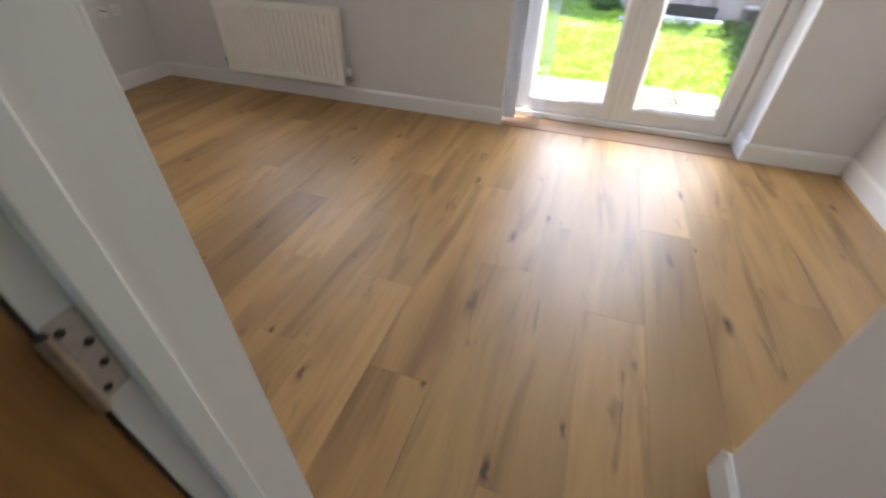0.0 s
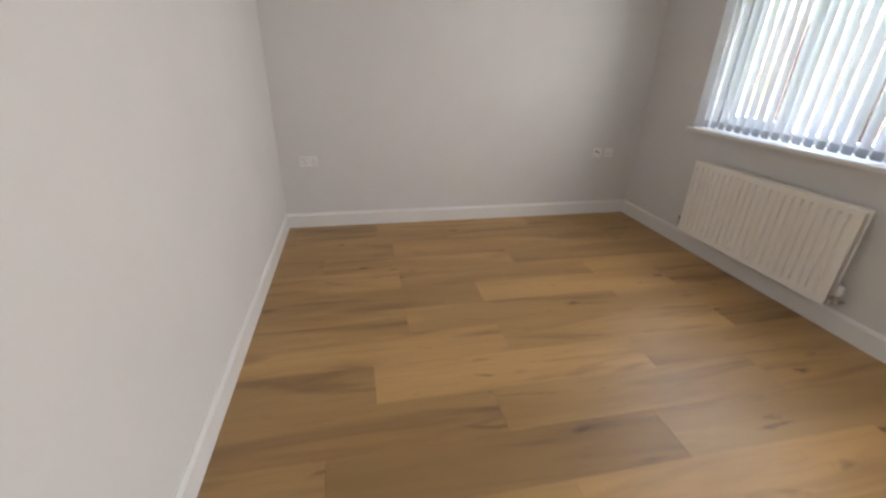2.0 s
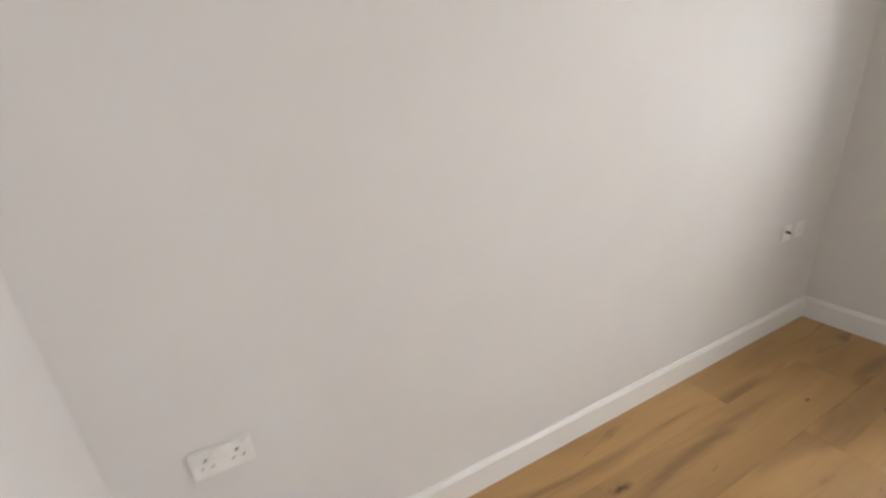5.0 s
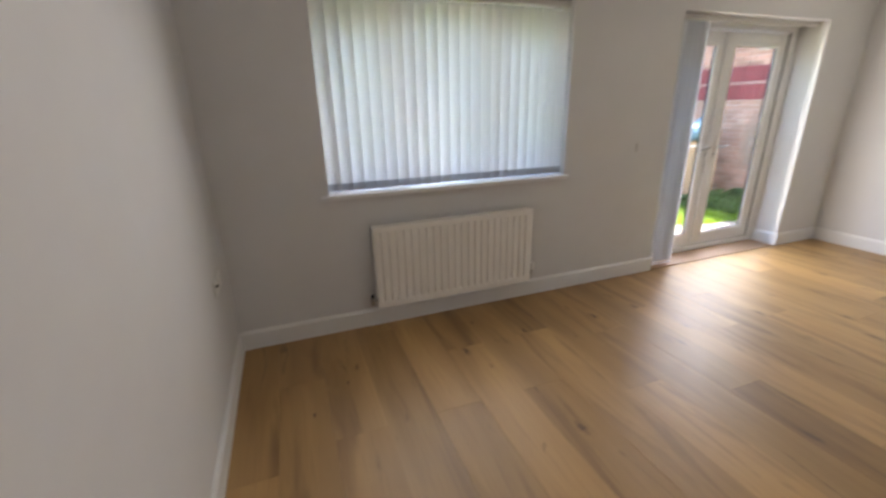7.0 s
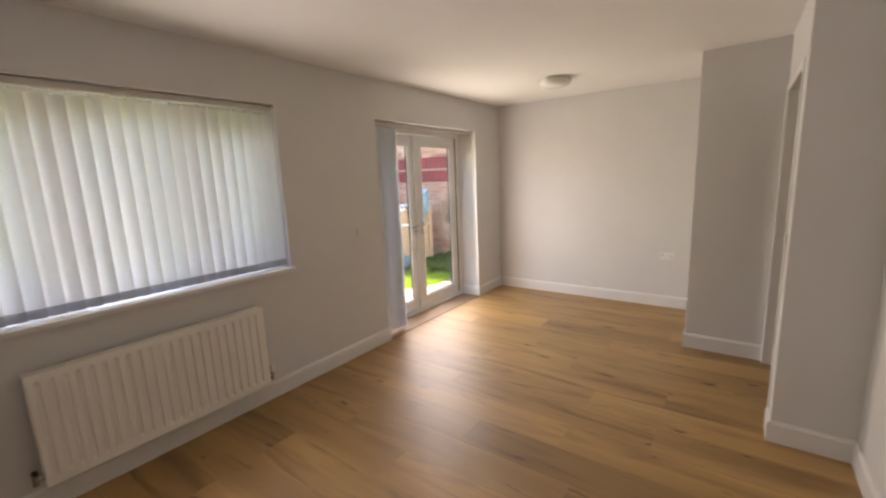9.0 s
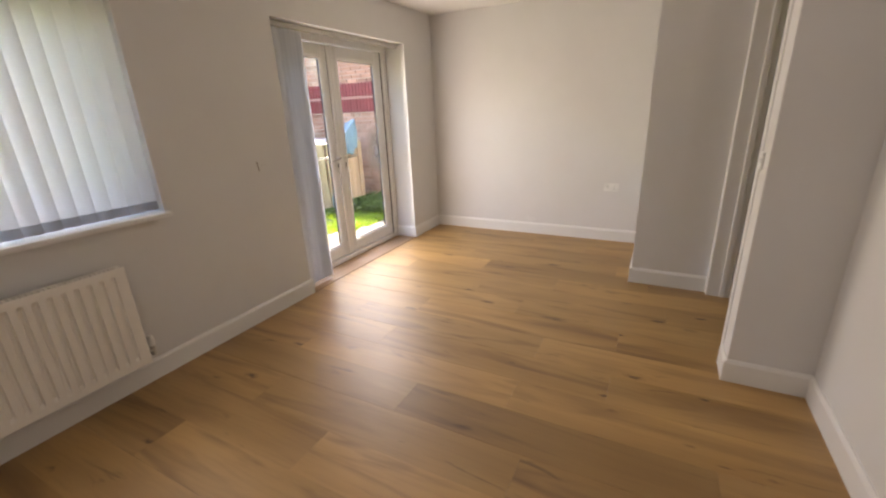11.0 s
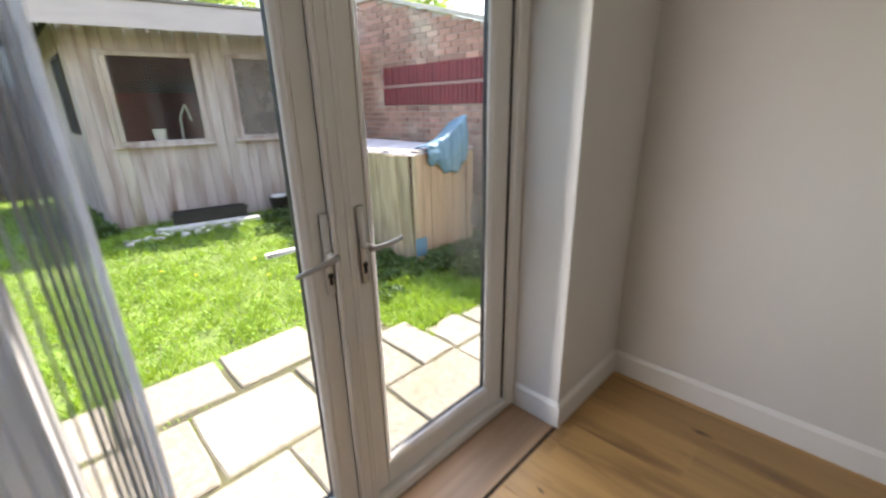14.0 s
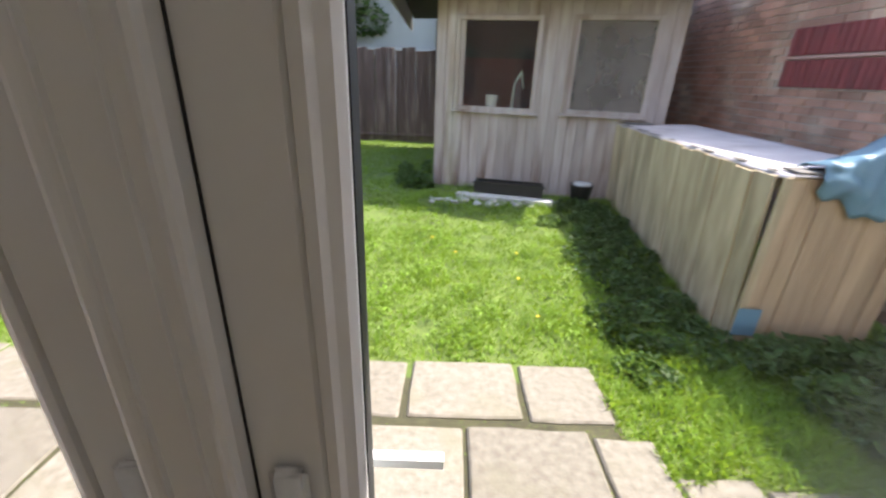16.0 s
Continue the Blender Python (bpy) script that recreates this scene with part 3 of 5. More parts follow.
# ---- radiator ----
def radiator():
    r = thing("radiator", "cream white ribbed panel radiator on the wall under the window", "radiator")
    x0, x1, z0, z1, yf, yb = 0.876, 2.048, 0.165, 0.73, -0.104, -0.045
    # pressed front panel with upright ribs
    bm = bmesh.new()
    n = 22
    pitch = (x1 - x0 - 0.05) / n
    prof = [(x0, 0.004), (x0 + 0.006, 0.0)]
    for i in range(n):
        a = x0 + 0.025 + i * pitch
        prof += [(a + pitch * f, d) for f, d in ((0.02, 0.0), (0.12, 0.013), (0.40, 0.013), (0.52, 0.0), (0.98, 0.0))]
    prof += [(x1 - 0.006, 0.0), (x1, 0.004)]
    rows = []
    for z, k in ((z0, 0.0), (z0 + 0.035, 0.0), (z0 + 0.055, 1.0), (z1 - 0.055, 1.0), (z1 - 0.035, 0.0), (z1 - 0.008, 0.0)):
        rows.append([bm.verts.new((x, yf + d * k, z)) for x, d in prof])
    back = [[bm.verts.new((x, yf + 0.018, z)) for x, d in prof] for z in (z0, z1 - 0.008)]
    for a, b in zip(rows, rows[1:]):
        for i in range(len(prof) - 1):
            bm.faces.new((a[i], a[i + 1], b[i + 1], b[i]))
    for i in range(len(prof) - 1):
        bm.faces.new((back[0][i], back[0][i + 1], rows[0][i + 1], rows[0][i]))
        bm.faces.new((rows[-1][i], rows[-1][i + 1], back[1][i + 1], back[1][i]))
    part("front_panel", bm, RADI, r)
    part("back_panel", box((x0, yb - 0.012, z0 + 0.002), (x1, yb, z1 - 0.010), 0.004), RADI, r)
    part("top_grille", boxes([((x0, yf + 0.004, z1 - 0.012), (x1, yf + 0.010, z1)), ((x0, yb - 0.006, z1 - 0.012), (x1, yb, z1))]
                             + [((x0 + 0.02 * i, yf + 0.01, z1 - 0.010), (x0 + 0.02 * i + 0.009, yb - 0.006, z1 - 0.003)) for i in range(58)]), RADI, r)
    # added fins: dark colour gives the shade between and under the panels
    part("convector", boxes([((x0 + 0.03 + 0.03 * i, yf + 0.0185, z0 + 0.006), (x0 + 0.05 + 0.03 * i, yb - 0.0125, z1 - 0.03)) for i in range(37)]), DARKM, r, "added fins coloured dark for the shade between the panels")
    for sx in (x0 + 0.15, x1 - 0.15):
        part("bracket", box((sx - 0.015, yb - 0.001, z0 + 0.05), (sx + 0.015, 0.0, z1 - 0.08)), RADI, r)
    # valves
    for sx, d, trv in ((x0, -1, False), (x1, 1, True)):
        bm = bmesh.new()
        tube(bm, (sx, -0.072, 0.215), (sx + d * 0.03, -0.072, 0.215), 0.011, 12)
        tube(bm, (sx + d * 0.03, -0.072, 0.185), (sx + d * 0.03, -0.072, 0.24), 0.012, 12)
        tube(bm, (sx + d * 0.03, -0.072, 0.19), (sx + d * 0.03, 0.0, 0.19), 0.0075, 10)
        v = part("valve", bm, BRASS, r, "tarnished brass radiator valve")
        if trv:
            part("valve_head", lathe_at(((0.014, 0.0), (0.019, 0.004), (0.019, 0.03), (0.016, 0.055), (0.012, 0.06)), (sx + d * 0.03, -0.072, 0.24)), PLATE, v, "white thermostatic valve head", True)
        else:
            part("valve_head", lathe_at(((0.011, 0.0), (0.012, 0.02), (0.009, 0.024)), (sx + d * 0.03, -0.072, 0.235)), DARKM, v, "dark lockshield cap", True)
    return r


def lathe_at(profile, at, n=16):
    bm = lathe(profile, n)
    bmesh.ops.translate(bm, verts=bm.verts[:], vec=at)
    return bm


radiator()


# ---- sockets, switches, lamp ----
def socket(label, at, rz, double=True, name="wall_socket"):
    """Plate that faces -y before turning; two-gang with three-slot outlets and rocker switches."""
    w = 0.146 if double else 0.086
    t = thing(name, label, "socket", at, rz)
    part("plate", box((-w / 2, -0.009, -0.043), (w / 2, 0.0, 0.043), 0.004, 2), PLATE, t)
    for cx in ((-0.036, 0.036) if double else (0.0,)):
        part("outlet", boxes([((cx - 0.004, -0.0095, 0.008), (cx + 0.004, -0.0085, 0.014)), ((cx - 0.015, -0.0095, -0.014), (cx - 0.009, -0.0085, -0.010)),
                              ((cx + 0.009, -0.0095, -0.014), (cx + 0.015, -0.0085, -0.010))]), BLACK, t)
        part("rocker", box((cx + 0.014, -0.0125, 0.012), (cx + 0.026, -0.008, 0.032), 0.001), PLATE, t)
    return t


socket("white double wall socket on the end wall", (0.0, -3.04, 0.58), 90)
socket("white double wall socket beside the pier", (XE, -2.067, 0.577), -90)
tv = thing("aerial_outlet", "white aerial outlet plate with black sockets", "outlet", (0.0, -0.405, 0.606), 90)
part("plate", box((-0.043, -0.009, -0.043), (0.043, 0.0, 0.043), 0.004, 2), PLATE, tv)
bm = bmesh.new()
tube(bm, (-0.014, -0.014, 0.012), (-0.014, -0.008, 0.012), 0.0075, 14)
tube(bm, (0.012, -0.016, 0.002), (0.012, -0.008, 0.002), 0.0075, 14)
part("aerial_jack", bm, BLACK, tv, "black aerial jacks")
socket("white single wall socket near the window", (0.0, -0.285, 0.604), 90, False)

switch = thing("light_switch", "white two-gang light switch beside the doorway", "switch", (3.507, BY, 1.135), 180)
part("plate", box((-0.043, -0.009, -0.043), (0.043, 0.0, 0.043), 0.004, 2), PLATE, switch)
for cx in (-0.013, 0.013):
    bm = box((cx - 0.0085, -0.0135, -0.013), (cx + 0.0085, -0.008, 0.013), 0.0015)
    part("rocker", bm, PLATE, switch)
for cx in (-0.031, 0.031):
    part("screw", tube(bmesh.new(), (cx, -0.0098, 0.0), (cx, -0.0088, 0.0), 0.0035, 10), BRASS, switch)

lamp = thing("ceiling_lamp", "round white flush ceiling lamp with opal glass, switched off", "lamp", (4.62, -1.17, H))
part("base", lathe(((0.155, -0.001), (0.158, -0.012), (0.150, -0.022)), 40), RAIL, lamp, "grey metal rim", True)
part("shade", lathe(((0.150, -0.021), (0.152, -0.035), (0.135, -0.062), (0.09, -0.080), (0.03, -0.087)), 40), LAMPG, lamp, "opal glass shade", True)

scar = thing("wall_scuff", "dark scuff and screw holes in the wall paint", "scuff", (3.044, -0.0005, 1.10))
part("scuff", box((-0.006, -0.001, -0.032), (0.006, 0.0, 0.034), 0.0004), SCUFF, scar).matrix_basis = pose(0, 0, 0, 0, -8, 0)
for dx in (0.035, 0.062):
    part("plug_hole", tube(bmesh.new(), (dx, -0.001, 0.004), (dx, 0.0, 0.004), 0.0035, 10), SCUFF, scar)


patchw = thing("filler_patch", "pale patch of filler on the wall above the skirting", "patch", (XE, -1.21, 0.165))
bm = bmesh.new()
rim = [(0.07 * math.cos(a) * (1 + 0.25 * noise.noise((math.cos(a) * 2, math.sin(a) * 2, 0.7))), 0.045 * math.sin(a) * (1 + 0.3 * noise.noise((math.cos(a) * 2, math.sin(a) * 2, 3.1)))) for a in [i * math.pi / 12 for i in range(24)]]
faces = [[bm.verts.new((x, y, z)) for y, z in rim] for x in (-0.0012, 0.0)]
bm.faces.new(faces[0])
for i in range(24):
    bm.faces.new((faces[0][i], faces[0][(i + 1) % 24], faces[1][(i + 1) % 24], faces[1][i]))
part("filler", bm, material("wall filler", (0.72, 0.715, 0.705), rough=0.8, scale=12), patchw)


# ---- garden ----
def colour_by_island(m, lo, hi):
    """Vary a material's brightness from piece to piece of a joined mesh."""
    t = m.node_tree
    b = t.nodes["Principled BSDF"]
    src = b.inputs["Base Color"].links[0].from_socket
    geo, mr, hs = t.nodes.new("ShaderNodeNewGeometry"), t.nodes.new("ShaderNodeMapRange"), t.nodes.new("ShaderNodeHueSaturation")
    mr.inputs["To Min"].default_value, mr.inputs["To Max"].default_value = lo, hi
    t.links.new(geo.outputs["Random Per Island"], mr.inputs["Value"])
    t.links.new(mr.outputs["Result"], hs.inputs["Value"])
    t.links.new(src, hs.inputs["Color"])
    t.links.new(hs.outputs["Color"], b.inputs["Base Color"])
    return m


def leafy(name, col, col2):
    """Leaf or blade that lets some light through."""
    m = colour_by_island(material(name, col, col2, rough=0.55, scale=3.0), 0.6, 1.35)
    t = m.node_tree
    tl, mx = t.nodes.new("ShaderNodeBsdfTranslucent"), t.nodes.new("ShaderNodeMixShader")
    tl.inputs["Color"].default_value = (col[0] * 1.5, col[1] * 1.3, col[2], 1)
    mx.inputs[0].default_value = 0.4
    t.links.new(t.nodes["Principled BSDF"].outputs[0], mx.inputs[1])
    t.links.new(tl.outputs[0], mx.inputs[2])
    t.links.new(mx.outputs[0], t.nodes["Material Output"].inputs["Surface"])
    return m


SOIL = material("lawn soil", (0.115, 0.165, 0.03), (0.065, 0.10, 0.02), rough=0.95, scale=9, bump=0.6, fine=40, stain=(0.09, 0.10, 0.035), stain_scale=0.9, stain_mix=(0.60, 0.80))
GRASS = leafy("grass blades", (0.205, 0.345, 0.034), (0.105, 0.205, 0.02))
LEAF = leafy("shrub leaves", (0.19, 0.31, 0.065), (0.12, 0.21, 0.04))
LEAF2 = leafy("pale tree leaves", (0.33, 0.45, 0.13), (0.21, 0.32, 0.075))
# leaf green darkened so that the colour itself carries the shade
WEED_SHADE = leafy("weeds darkened for shade", (0.065, 0.13, 0.026), (0.04, 0.085, 0.018))
IVY = leafy("ivy leaves", (0.035, 0.085, 0.018), (0.022, 0.055, 0.012))
BARK = material("bark", (0.11, 0.085, 0.06), (0.06, 0.045, 0.03), rough=0.9, scale=8, bump=0.6)
SLAB = material("concrete paving", (0.215, 0.195, 0.165), (0.135, 0.118, 0.095), rough=0.9, scale=26.0, mix=(0.30, 0.66), bump=0.9, fine=70, random_tint=0.16,
                stain=(0.145, 0.135, 0.09), stain_scale=4.0, stain_mix=(0.52, 0.85))
BRICK = material("weathered brick", (0.46, 0.285, 0.22), (0.31, 0.185, 0.145), rough=0.9, scale=6, bump=0.5, fine=70, random_tint=0.16,
                 stain=(0.42, 0.32, 0.25), stain_scale=3.0, stain_mix=(0.56, 0.74))
BRICKJ = colour_by_island(material("weathered brick far", (0.50, 0.285, 0.215), (0.31, 0.17, 0.13), rough=0.9, scale=2.5, bump=0.5, fine=70,
                                   stain=(0.54, 0.43, 0.34), stain_scale=1.6, stain_mix=(0.52, 0.72)), 0.72, 1.18)
REDB = material("red painted brick", (0.225, 0.042, 0.046), (0.16, 0.03, 0.034), rough=0.7, scale=6, bump=0.3, random_tint=0.16)
MORTAR = material("mortar", (0.50, 0.44, 0.39), (0.38, 0.33, 0.29), rough=0.95, scale=8, bump=0.6)
SHEDW = material("weathered shed boards", (0.46, 0.395, 0.365), (0.345, 0.28, 0.25), rough=0.85, scale=3.6, stretch=(3.5, 3.5, 0.5), bump=0.35, fine=25, random_tint=0.10,
                 stain=(0.17, 0.105, 0.075), stain_scale=1.1, stain_mix=(0.50, 0.72))
BOXW = material("pale fence boards", (0.52, 0.425, 0.28), (0.35, 0.265, 0.165), rough=0.85, scale=3.6, stretch=(4.2, 4.2, 0.6), bump=0.4, fine=25, random_tint=0.12,
                stain=(0.24, 0.20, 0.12), stain_scale=1.6, stain_mix=(0.52, 0.72))
BOXR = material("reddish fence boards", (0.47, 0.335, 0.215), (0.33, 0.225, 0.14), rough=0.85, scale=3.0, stretch=(7, 7, 0.5), bump=0.5, fine=25, random_tint=0.12)
FENCE = material("dark brown fence boards", (0.15, 0.098, 0.088), (0.072, 0.046, 0.042), rough=0.85, scale=2.2, stretch=(5, 5, 0.6), bump=0.4, fine=25, random_tint=0.22,
                 stain=(0.27, 0.215, 0.19), stain_scale=2.2, stain_mix=(0.56, 0.74))
FELT = material("roofing felt", (0.20, 0.18, 0.17), (0.12, 0.11, 0.10), rough=0.95, scale=5, bump=0.6)
SHEET = material("old pale roofing sheet", (0.56, 0.52, 0.53), (0.44, 0.40, 0.41), rough=0.8, scale=3, bump=0.3, stain=(0.34, 0.29, 0.28), stain_scale=2.0)
TARP = material("blue tarpaulin", (0.14, 0.26, 0.34), (0.10, 0.19, 0.26), rough=0.45, scale=4, bump=0.4, fine=18)
METAL = material("grey metal cladding", (0.36, 0.375, 0.39), (0.28, 0.29, 0.30), rough=0.55, metal=0.2, scale=2, stretch=(1, 1, 0.2))
PALE = material("pale weathered timber", (0.55, 0.50, 0.45), (0.42, 0.38, 0.33), rough=0.85, scale=4)
STONE = material("pale rubble", (0.50, 0.49, 0.46), (0.33, 0.32, 0.30), rough=0.9, scale=9, bump=0.6, random_tint=0.2)
DUSTY = glass_material("dusty shed glass", haze=0.78, dust=(0.20, 0.172, 0.155))
SHEDGL = glass_material("shed glass", haze=0.008)
MOSS = material("mossy joint soil", (0.065, 0.062, 0.03), (0.035, 0.033, 0.018), rough=0.95, scale=12, bump=0.6)
EAVE = material("weathered eaves timber", (0.50, 0.44, 0.42), (0.41, 0.355, 0.335), rough=0.85, scale=4, stretch=(0.5, 0.5, 3), mix=(0.25, 0.75), bump=0.2)
LEDGE = material("pale pink strip", (0.46, 0.27, 0.24), rough=0.7, scale=5)
# near-black colour puts the shade inside the shed into its boards
SHED_SHADE = material("shed interior darkened for shade", (0.05, 0.036, 0.03), (0.03, 0.022, 0.018), rough=0.9, scale=4)
REDW = material("dull red board", (0.13, 0.022, 0.022), rough=0.8, scale=4)


def ground_z(x, y):
    """Height of the lawn: level by the paving, rising slightly towards the shed."""
    k = min(max((y - 2.0) / 3.2, 0.0), 1.0)
    return -0.211 + 0.23 * k * k * (3 - 2 * k) + 0.018 * k * noise.noise((x * 0.9, y * 0.9, 0.0))


bm = bmesh.new()
xs = [-400, -60, -12] + [-4 + 0.3 * i for i in range(45)] + [14, 60, 400]
ys = [0.33, 0.36] + [0.7 + 0.3 * i for i in range(36)] + [14, 30, 100, 500]
grid = [[bm.verts.new((x, y, ground_z(x, y) if y > 1.0 else -0.25)) for x in xs] for y in ys]
for a, b in zip(grid, grid[1:]):
    for i in range(len(xs) - 1):
        bm.faces.new((a[i], a[i + 1], b[i + 1], b[i]))
tagged(part("ground", bm, SOIL, None, "", True), "green lawn ground of a small back garden", "ground", "", "structure")
structure("ground_house", box((-400, -500, -0.5), (400, 0.33, -0.30)), SOIL, "ground round and below the house")

# paving slabs in three courses of uneven joints: (x0, x1, y0, y1)
SLABS = []
rnd = random.Random(11)
for y0s, y1s, x_start, x_stop in ((0.415, 1.004, -1.37, 7.2), (1.018, 1.625, -1.05, 5.10), (1.655, 2.115, -1.36, 5.2)):
    x = x_start
    while x < x_stop:
        wide = y0s > 1.5 and abs((x - 3.60) % 1.20) < 0.1
        gap = 0.05 if wide else rnd.choice((0.008, 0.012, 0.02, 0.03))
        SLABS.append((x + gap / 2, min(x + 0.62, 5.33 if y0s > 1.5 else 9) - gap / 2, y0s + rnd.uniform(-0.006, 0.012), y1s + rnd.uniform(-0.025, 0.008)))
        x += 0.62
for x0s, x1s, y1s in ((5.165, 5.455, 1.56), (5.475, 5.825, 1.36), (5.84, 6.22, 1.31), (6.235, 6.72, 1.28), (6.74, 7.25, 1.26)):
    SLABS.append((x0s, x1s, 1.02, y1s))
pave = tagged(part("pavement", boxes([((-1.5, 0.412, -0.32), (7.3, 1.015, -0.2105)), ((-1.5, 1.015, -0.32), (5.33, 2.12, -0.2105)), ((5.33, 1.015, -0.32), (7.3, 1.30, -0.2105))]), MOSS),
              "worn concrete slab paving with grassy joints", "pavement", "", "structure")


def slab_mesh(w, d, seed):
    """A worn slab: wavering outline, rounded corners, softened top edge."""
    bm = bmesh.new()
    rim = []
    for (ax, ay), (bx, by) in (((-1, -1), (1, -1)), ((1, -1), (1, 1)), ((1, 1), (-1, 1)), ((-1, 1), (-1, -1))):
        for k in (0.018, 0.35, 0.65, 0.982):
            rim.append(((ax + (bx - ax) * k) * w / 2, (ay + (by - ay) * k) * d / 2))
    rings = []
    for inset, z in ((0.0, -0.05), (0.0, -0.009), (0.010, 0.0)):
        ring = []
        for px, py in rim:
            q = noise.noise_vector((px * 5 + seed * 3.7, py * 5, seed))
            ring.append(bm.verts.new((px * (1 - 2 * inset / w) + q.x * 0.014, py * (1 - 2 * inset / d) + q.y * 0.014, z + (q.z * 0.004 if z == 0 else 0))))
        rings.append(ring)
    for a, b in zip(rings, rings[1:]):
        for i in range(len(rim)):
            bm.faces.new((a[i], a[(i + 1) % len(rim)], b[(i + 1) % len(rim)], b[i]))
    bm.faces.new(rings[-1])
    return mesh_of(bm, "slab", SLAB)


for i, (x0s, x1s, y0s, y1s) in enumerate(SLABS):
    o = new("slab", slab_mesh(x1s - x0s, y1s - y0s, i))
    o.parent = pave
    o.matrix_basis = pose((x0s + x1s) / 2, (y0s + y1s) / 2, -0.198 + rnd.uniform(-0.006, 0.006), rnd.uniform(-0.6, 0.6), rnd.uniform(-0.6, 0.6), rnd.uniform(-0.8, 0.8))


def on_slab(x, y):
    """Inside a slab's outline, less the ragged fringe that the lawn grows over."""
    if y > 2.3:
        return False
    x, y = x + 0.03 * noise.noise((x * 4.1, y * 4.1, 1.0)), y + 0.05 * noise.noise((x * 3.7, y * 3.7, 6.0))
    return y < 1.0 or any(a + 0.004 < x < b - 0.004 and c < y < d - 0.005 for a, b, c, d in SLABS)


def blades(name, spots, material_, h_range, width, label, category):
    """One mesh of many bent blades, each of two triangles and a tip."""
    r = random.Random(3)
    verts, faces = [], []
    for x, y, k in spots:
        z = ground_z(x, y) - 0.01
        a, hgt = r.uniform(0, 6.283), r.uniform(*h_range) * k
        dx, dy = math.cos(a) * width, math.sin(a) * width
        b = r.uniform(0, 6.283)
        lx, ly = math.cos(b) * hgt * 0.8, math.sin(b) * hgt * 0.8
        n = len(verts)
        verts += [(x - dx, y - dy, z), (x + dx, y + dy, z), (x + lx * 0.35 - dx * 0.7, y + ly * 0.35 - dy * 0.7, z + hgt * 0.6),
                  (x + lx * 0.35 + dx * 0.7, y + ly * 0.35 + dy * 0.7, z + hgt * 0.6), (x + lx, y + ly, z + hgt)]
        faces += [(n, n + 1, n + 3, n + 2), (n + 2, n + 3, n + 4)]
    me = bpy.data.meshes.new(name)
    me.from_pydata(verts, [], faces)
    me.materials.append(material_)
    return tagged(new(name, me), label, category, "", "stuff")


rnd = random.Random(8)
spots = []
while len(spots) < 84000:
    x = rnd.uniform(0.2, 7.6)
    y = rnd.choice((rnd.uniform(1.2, 4.0), rnd.uniform(1.2, 5.2), rnd.uniform(4.5, 9.3)))
    if on_slab(x, y):
        continue
    joint = y < 2.1 and x < 5.34 or y < 1.3
    if noise.noise((x * 2.2, y * 2.2, 4.0)) < -0.45:
        continue
    edge = 0.25 if joint else 1.0
    spots.append((x, y, edge * (0.55 + 1.5 * abs(noise.noise((x * 2.1, y * 2.1, 9.0))))))
for _ in range(9000):
    x, y = rnd.uniform(5.3, 7.5), rnd.uniform(1.2, 2.5)
    if not on_slab(x, y):
        spots.append((x, y, 0.8 + 1.3 * abs(noise.noise((x * 3.1, y * 3.1, 2.0)))))
blades("grass", spots, GRASS, (0.035, 0.095), 0.0045, "bright green uncut lawn grass", "grass")


def leaf_cloud(centres, n, size, seed):
    """Many small folded leaves scattered in lumpy clumps; centres are (x, y, z, rx, ry, rz)."""
    r = random.Random(seed)
    verts, faces = [], []
    for _ in range(n):
        cx, cy, cz, rx, ry, rz = r.choice(centres)
        d = Vector((r.gauss(0, 1), r.gauss(0, 1), r.gauss(0, 1))).normalized() * r.uniform(0.45, 1.0) ** 0.5
        p = Vector((cx + d.x * rx, cy + d.y * ry, cz + d.z * rz))
        q = Euler((r.uniform(-1.2, 1.2), r.uniform(-1.2, 1.2), r.uniform(0, 6.28))).to_matrix()
        s = size * r.uniform(0.6, 1.4)
        k = len(verts)
        for c in ((0, -s, 0), (s * 0.5, 0, s * 0.16), (0, s, 0), (-s * 0.5, 0, s * 0.16)):
            verts.append(p + q @ Vector(c))
        faces += [(k, k + 1, k + 2), (k, k + 2, k + 3)]
    me = bpy.data.meshes.new("crown")
    me.from_pydata(verts, [], faces)
    return me


def tree(label, at, height, centres, n, size, mat, seed):
    t = thing("tree", label, "tree", at)
    bm = bmesh.new()
    r = random.Random(seed)
    p, rad = Vector((0, 0, -0.15)), 0.05 * height ** 0.6
    for i in range(5):
        q = p + Vector((r.uniform(-0.12, 0.12), r.uniform(-0.12, 0.12), height * 0.14))
        tube(bm, p, q, rad, 9, rad * 0.84)
        p, rad = q, rad * 0.84
    part("trunk", bm, BARK, t)
    for c in centres:
        bm = bmesh.new()
        end = Vector(c[:3])
        mid = p.lerp(end, 0.5) + Vector((0, 0, 0.1))
        tube(bm, p - Vector((0, 0, height * 0.1)), mid, rad * 0.6, 7, rad * 0.4)
        tube(bm, mid, end, rad * 0.4, 6, rad * 0.12)
        part("limb", bm, BARK, t)
    me = leaf_cloud(centres, n, size, seed)
    me.materials.append(mat)
    c = new("crown", me)
    c.parent = t
    return t


rnd = random.Random(21)


def lumps(n, w, d, z0, z1, r):
    return [(rnd.uniform(-w, w), rnd.uniform(-d, d), rnd.uniform(z0, z1), r * rnd.uniform(0.7, 1.2), r * rnd.uniform(0.7, 1.2), r * rnd.uniform(0.6, 1.0)) for _ in range(n)]


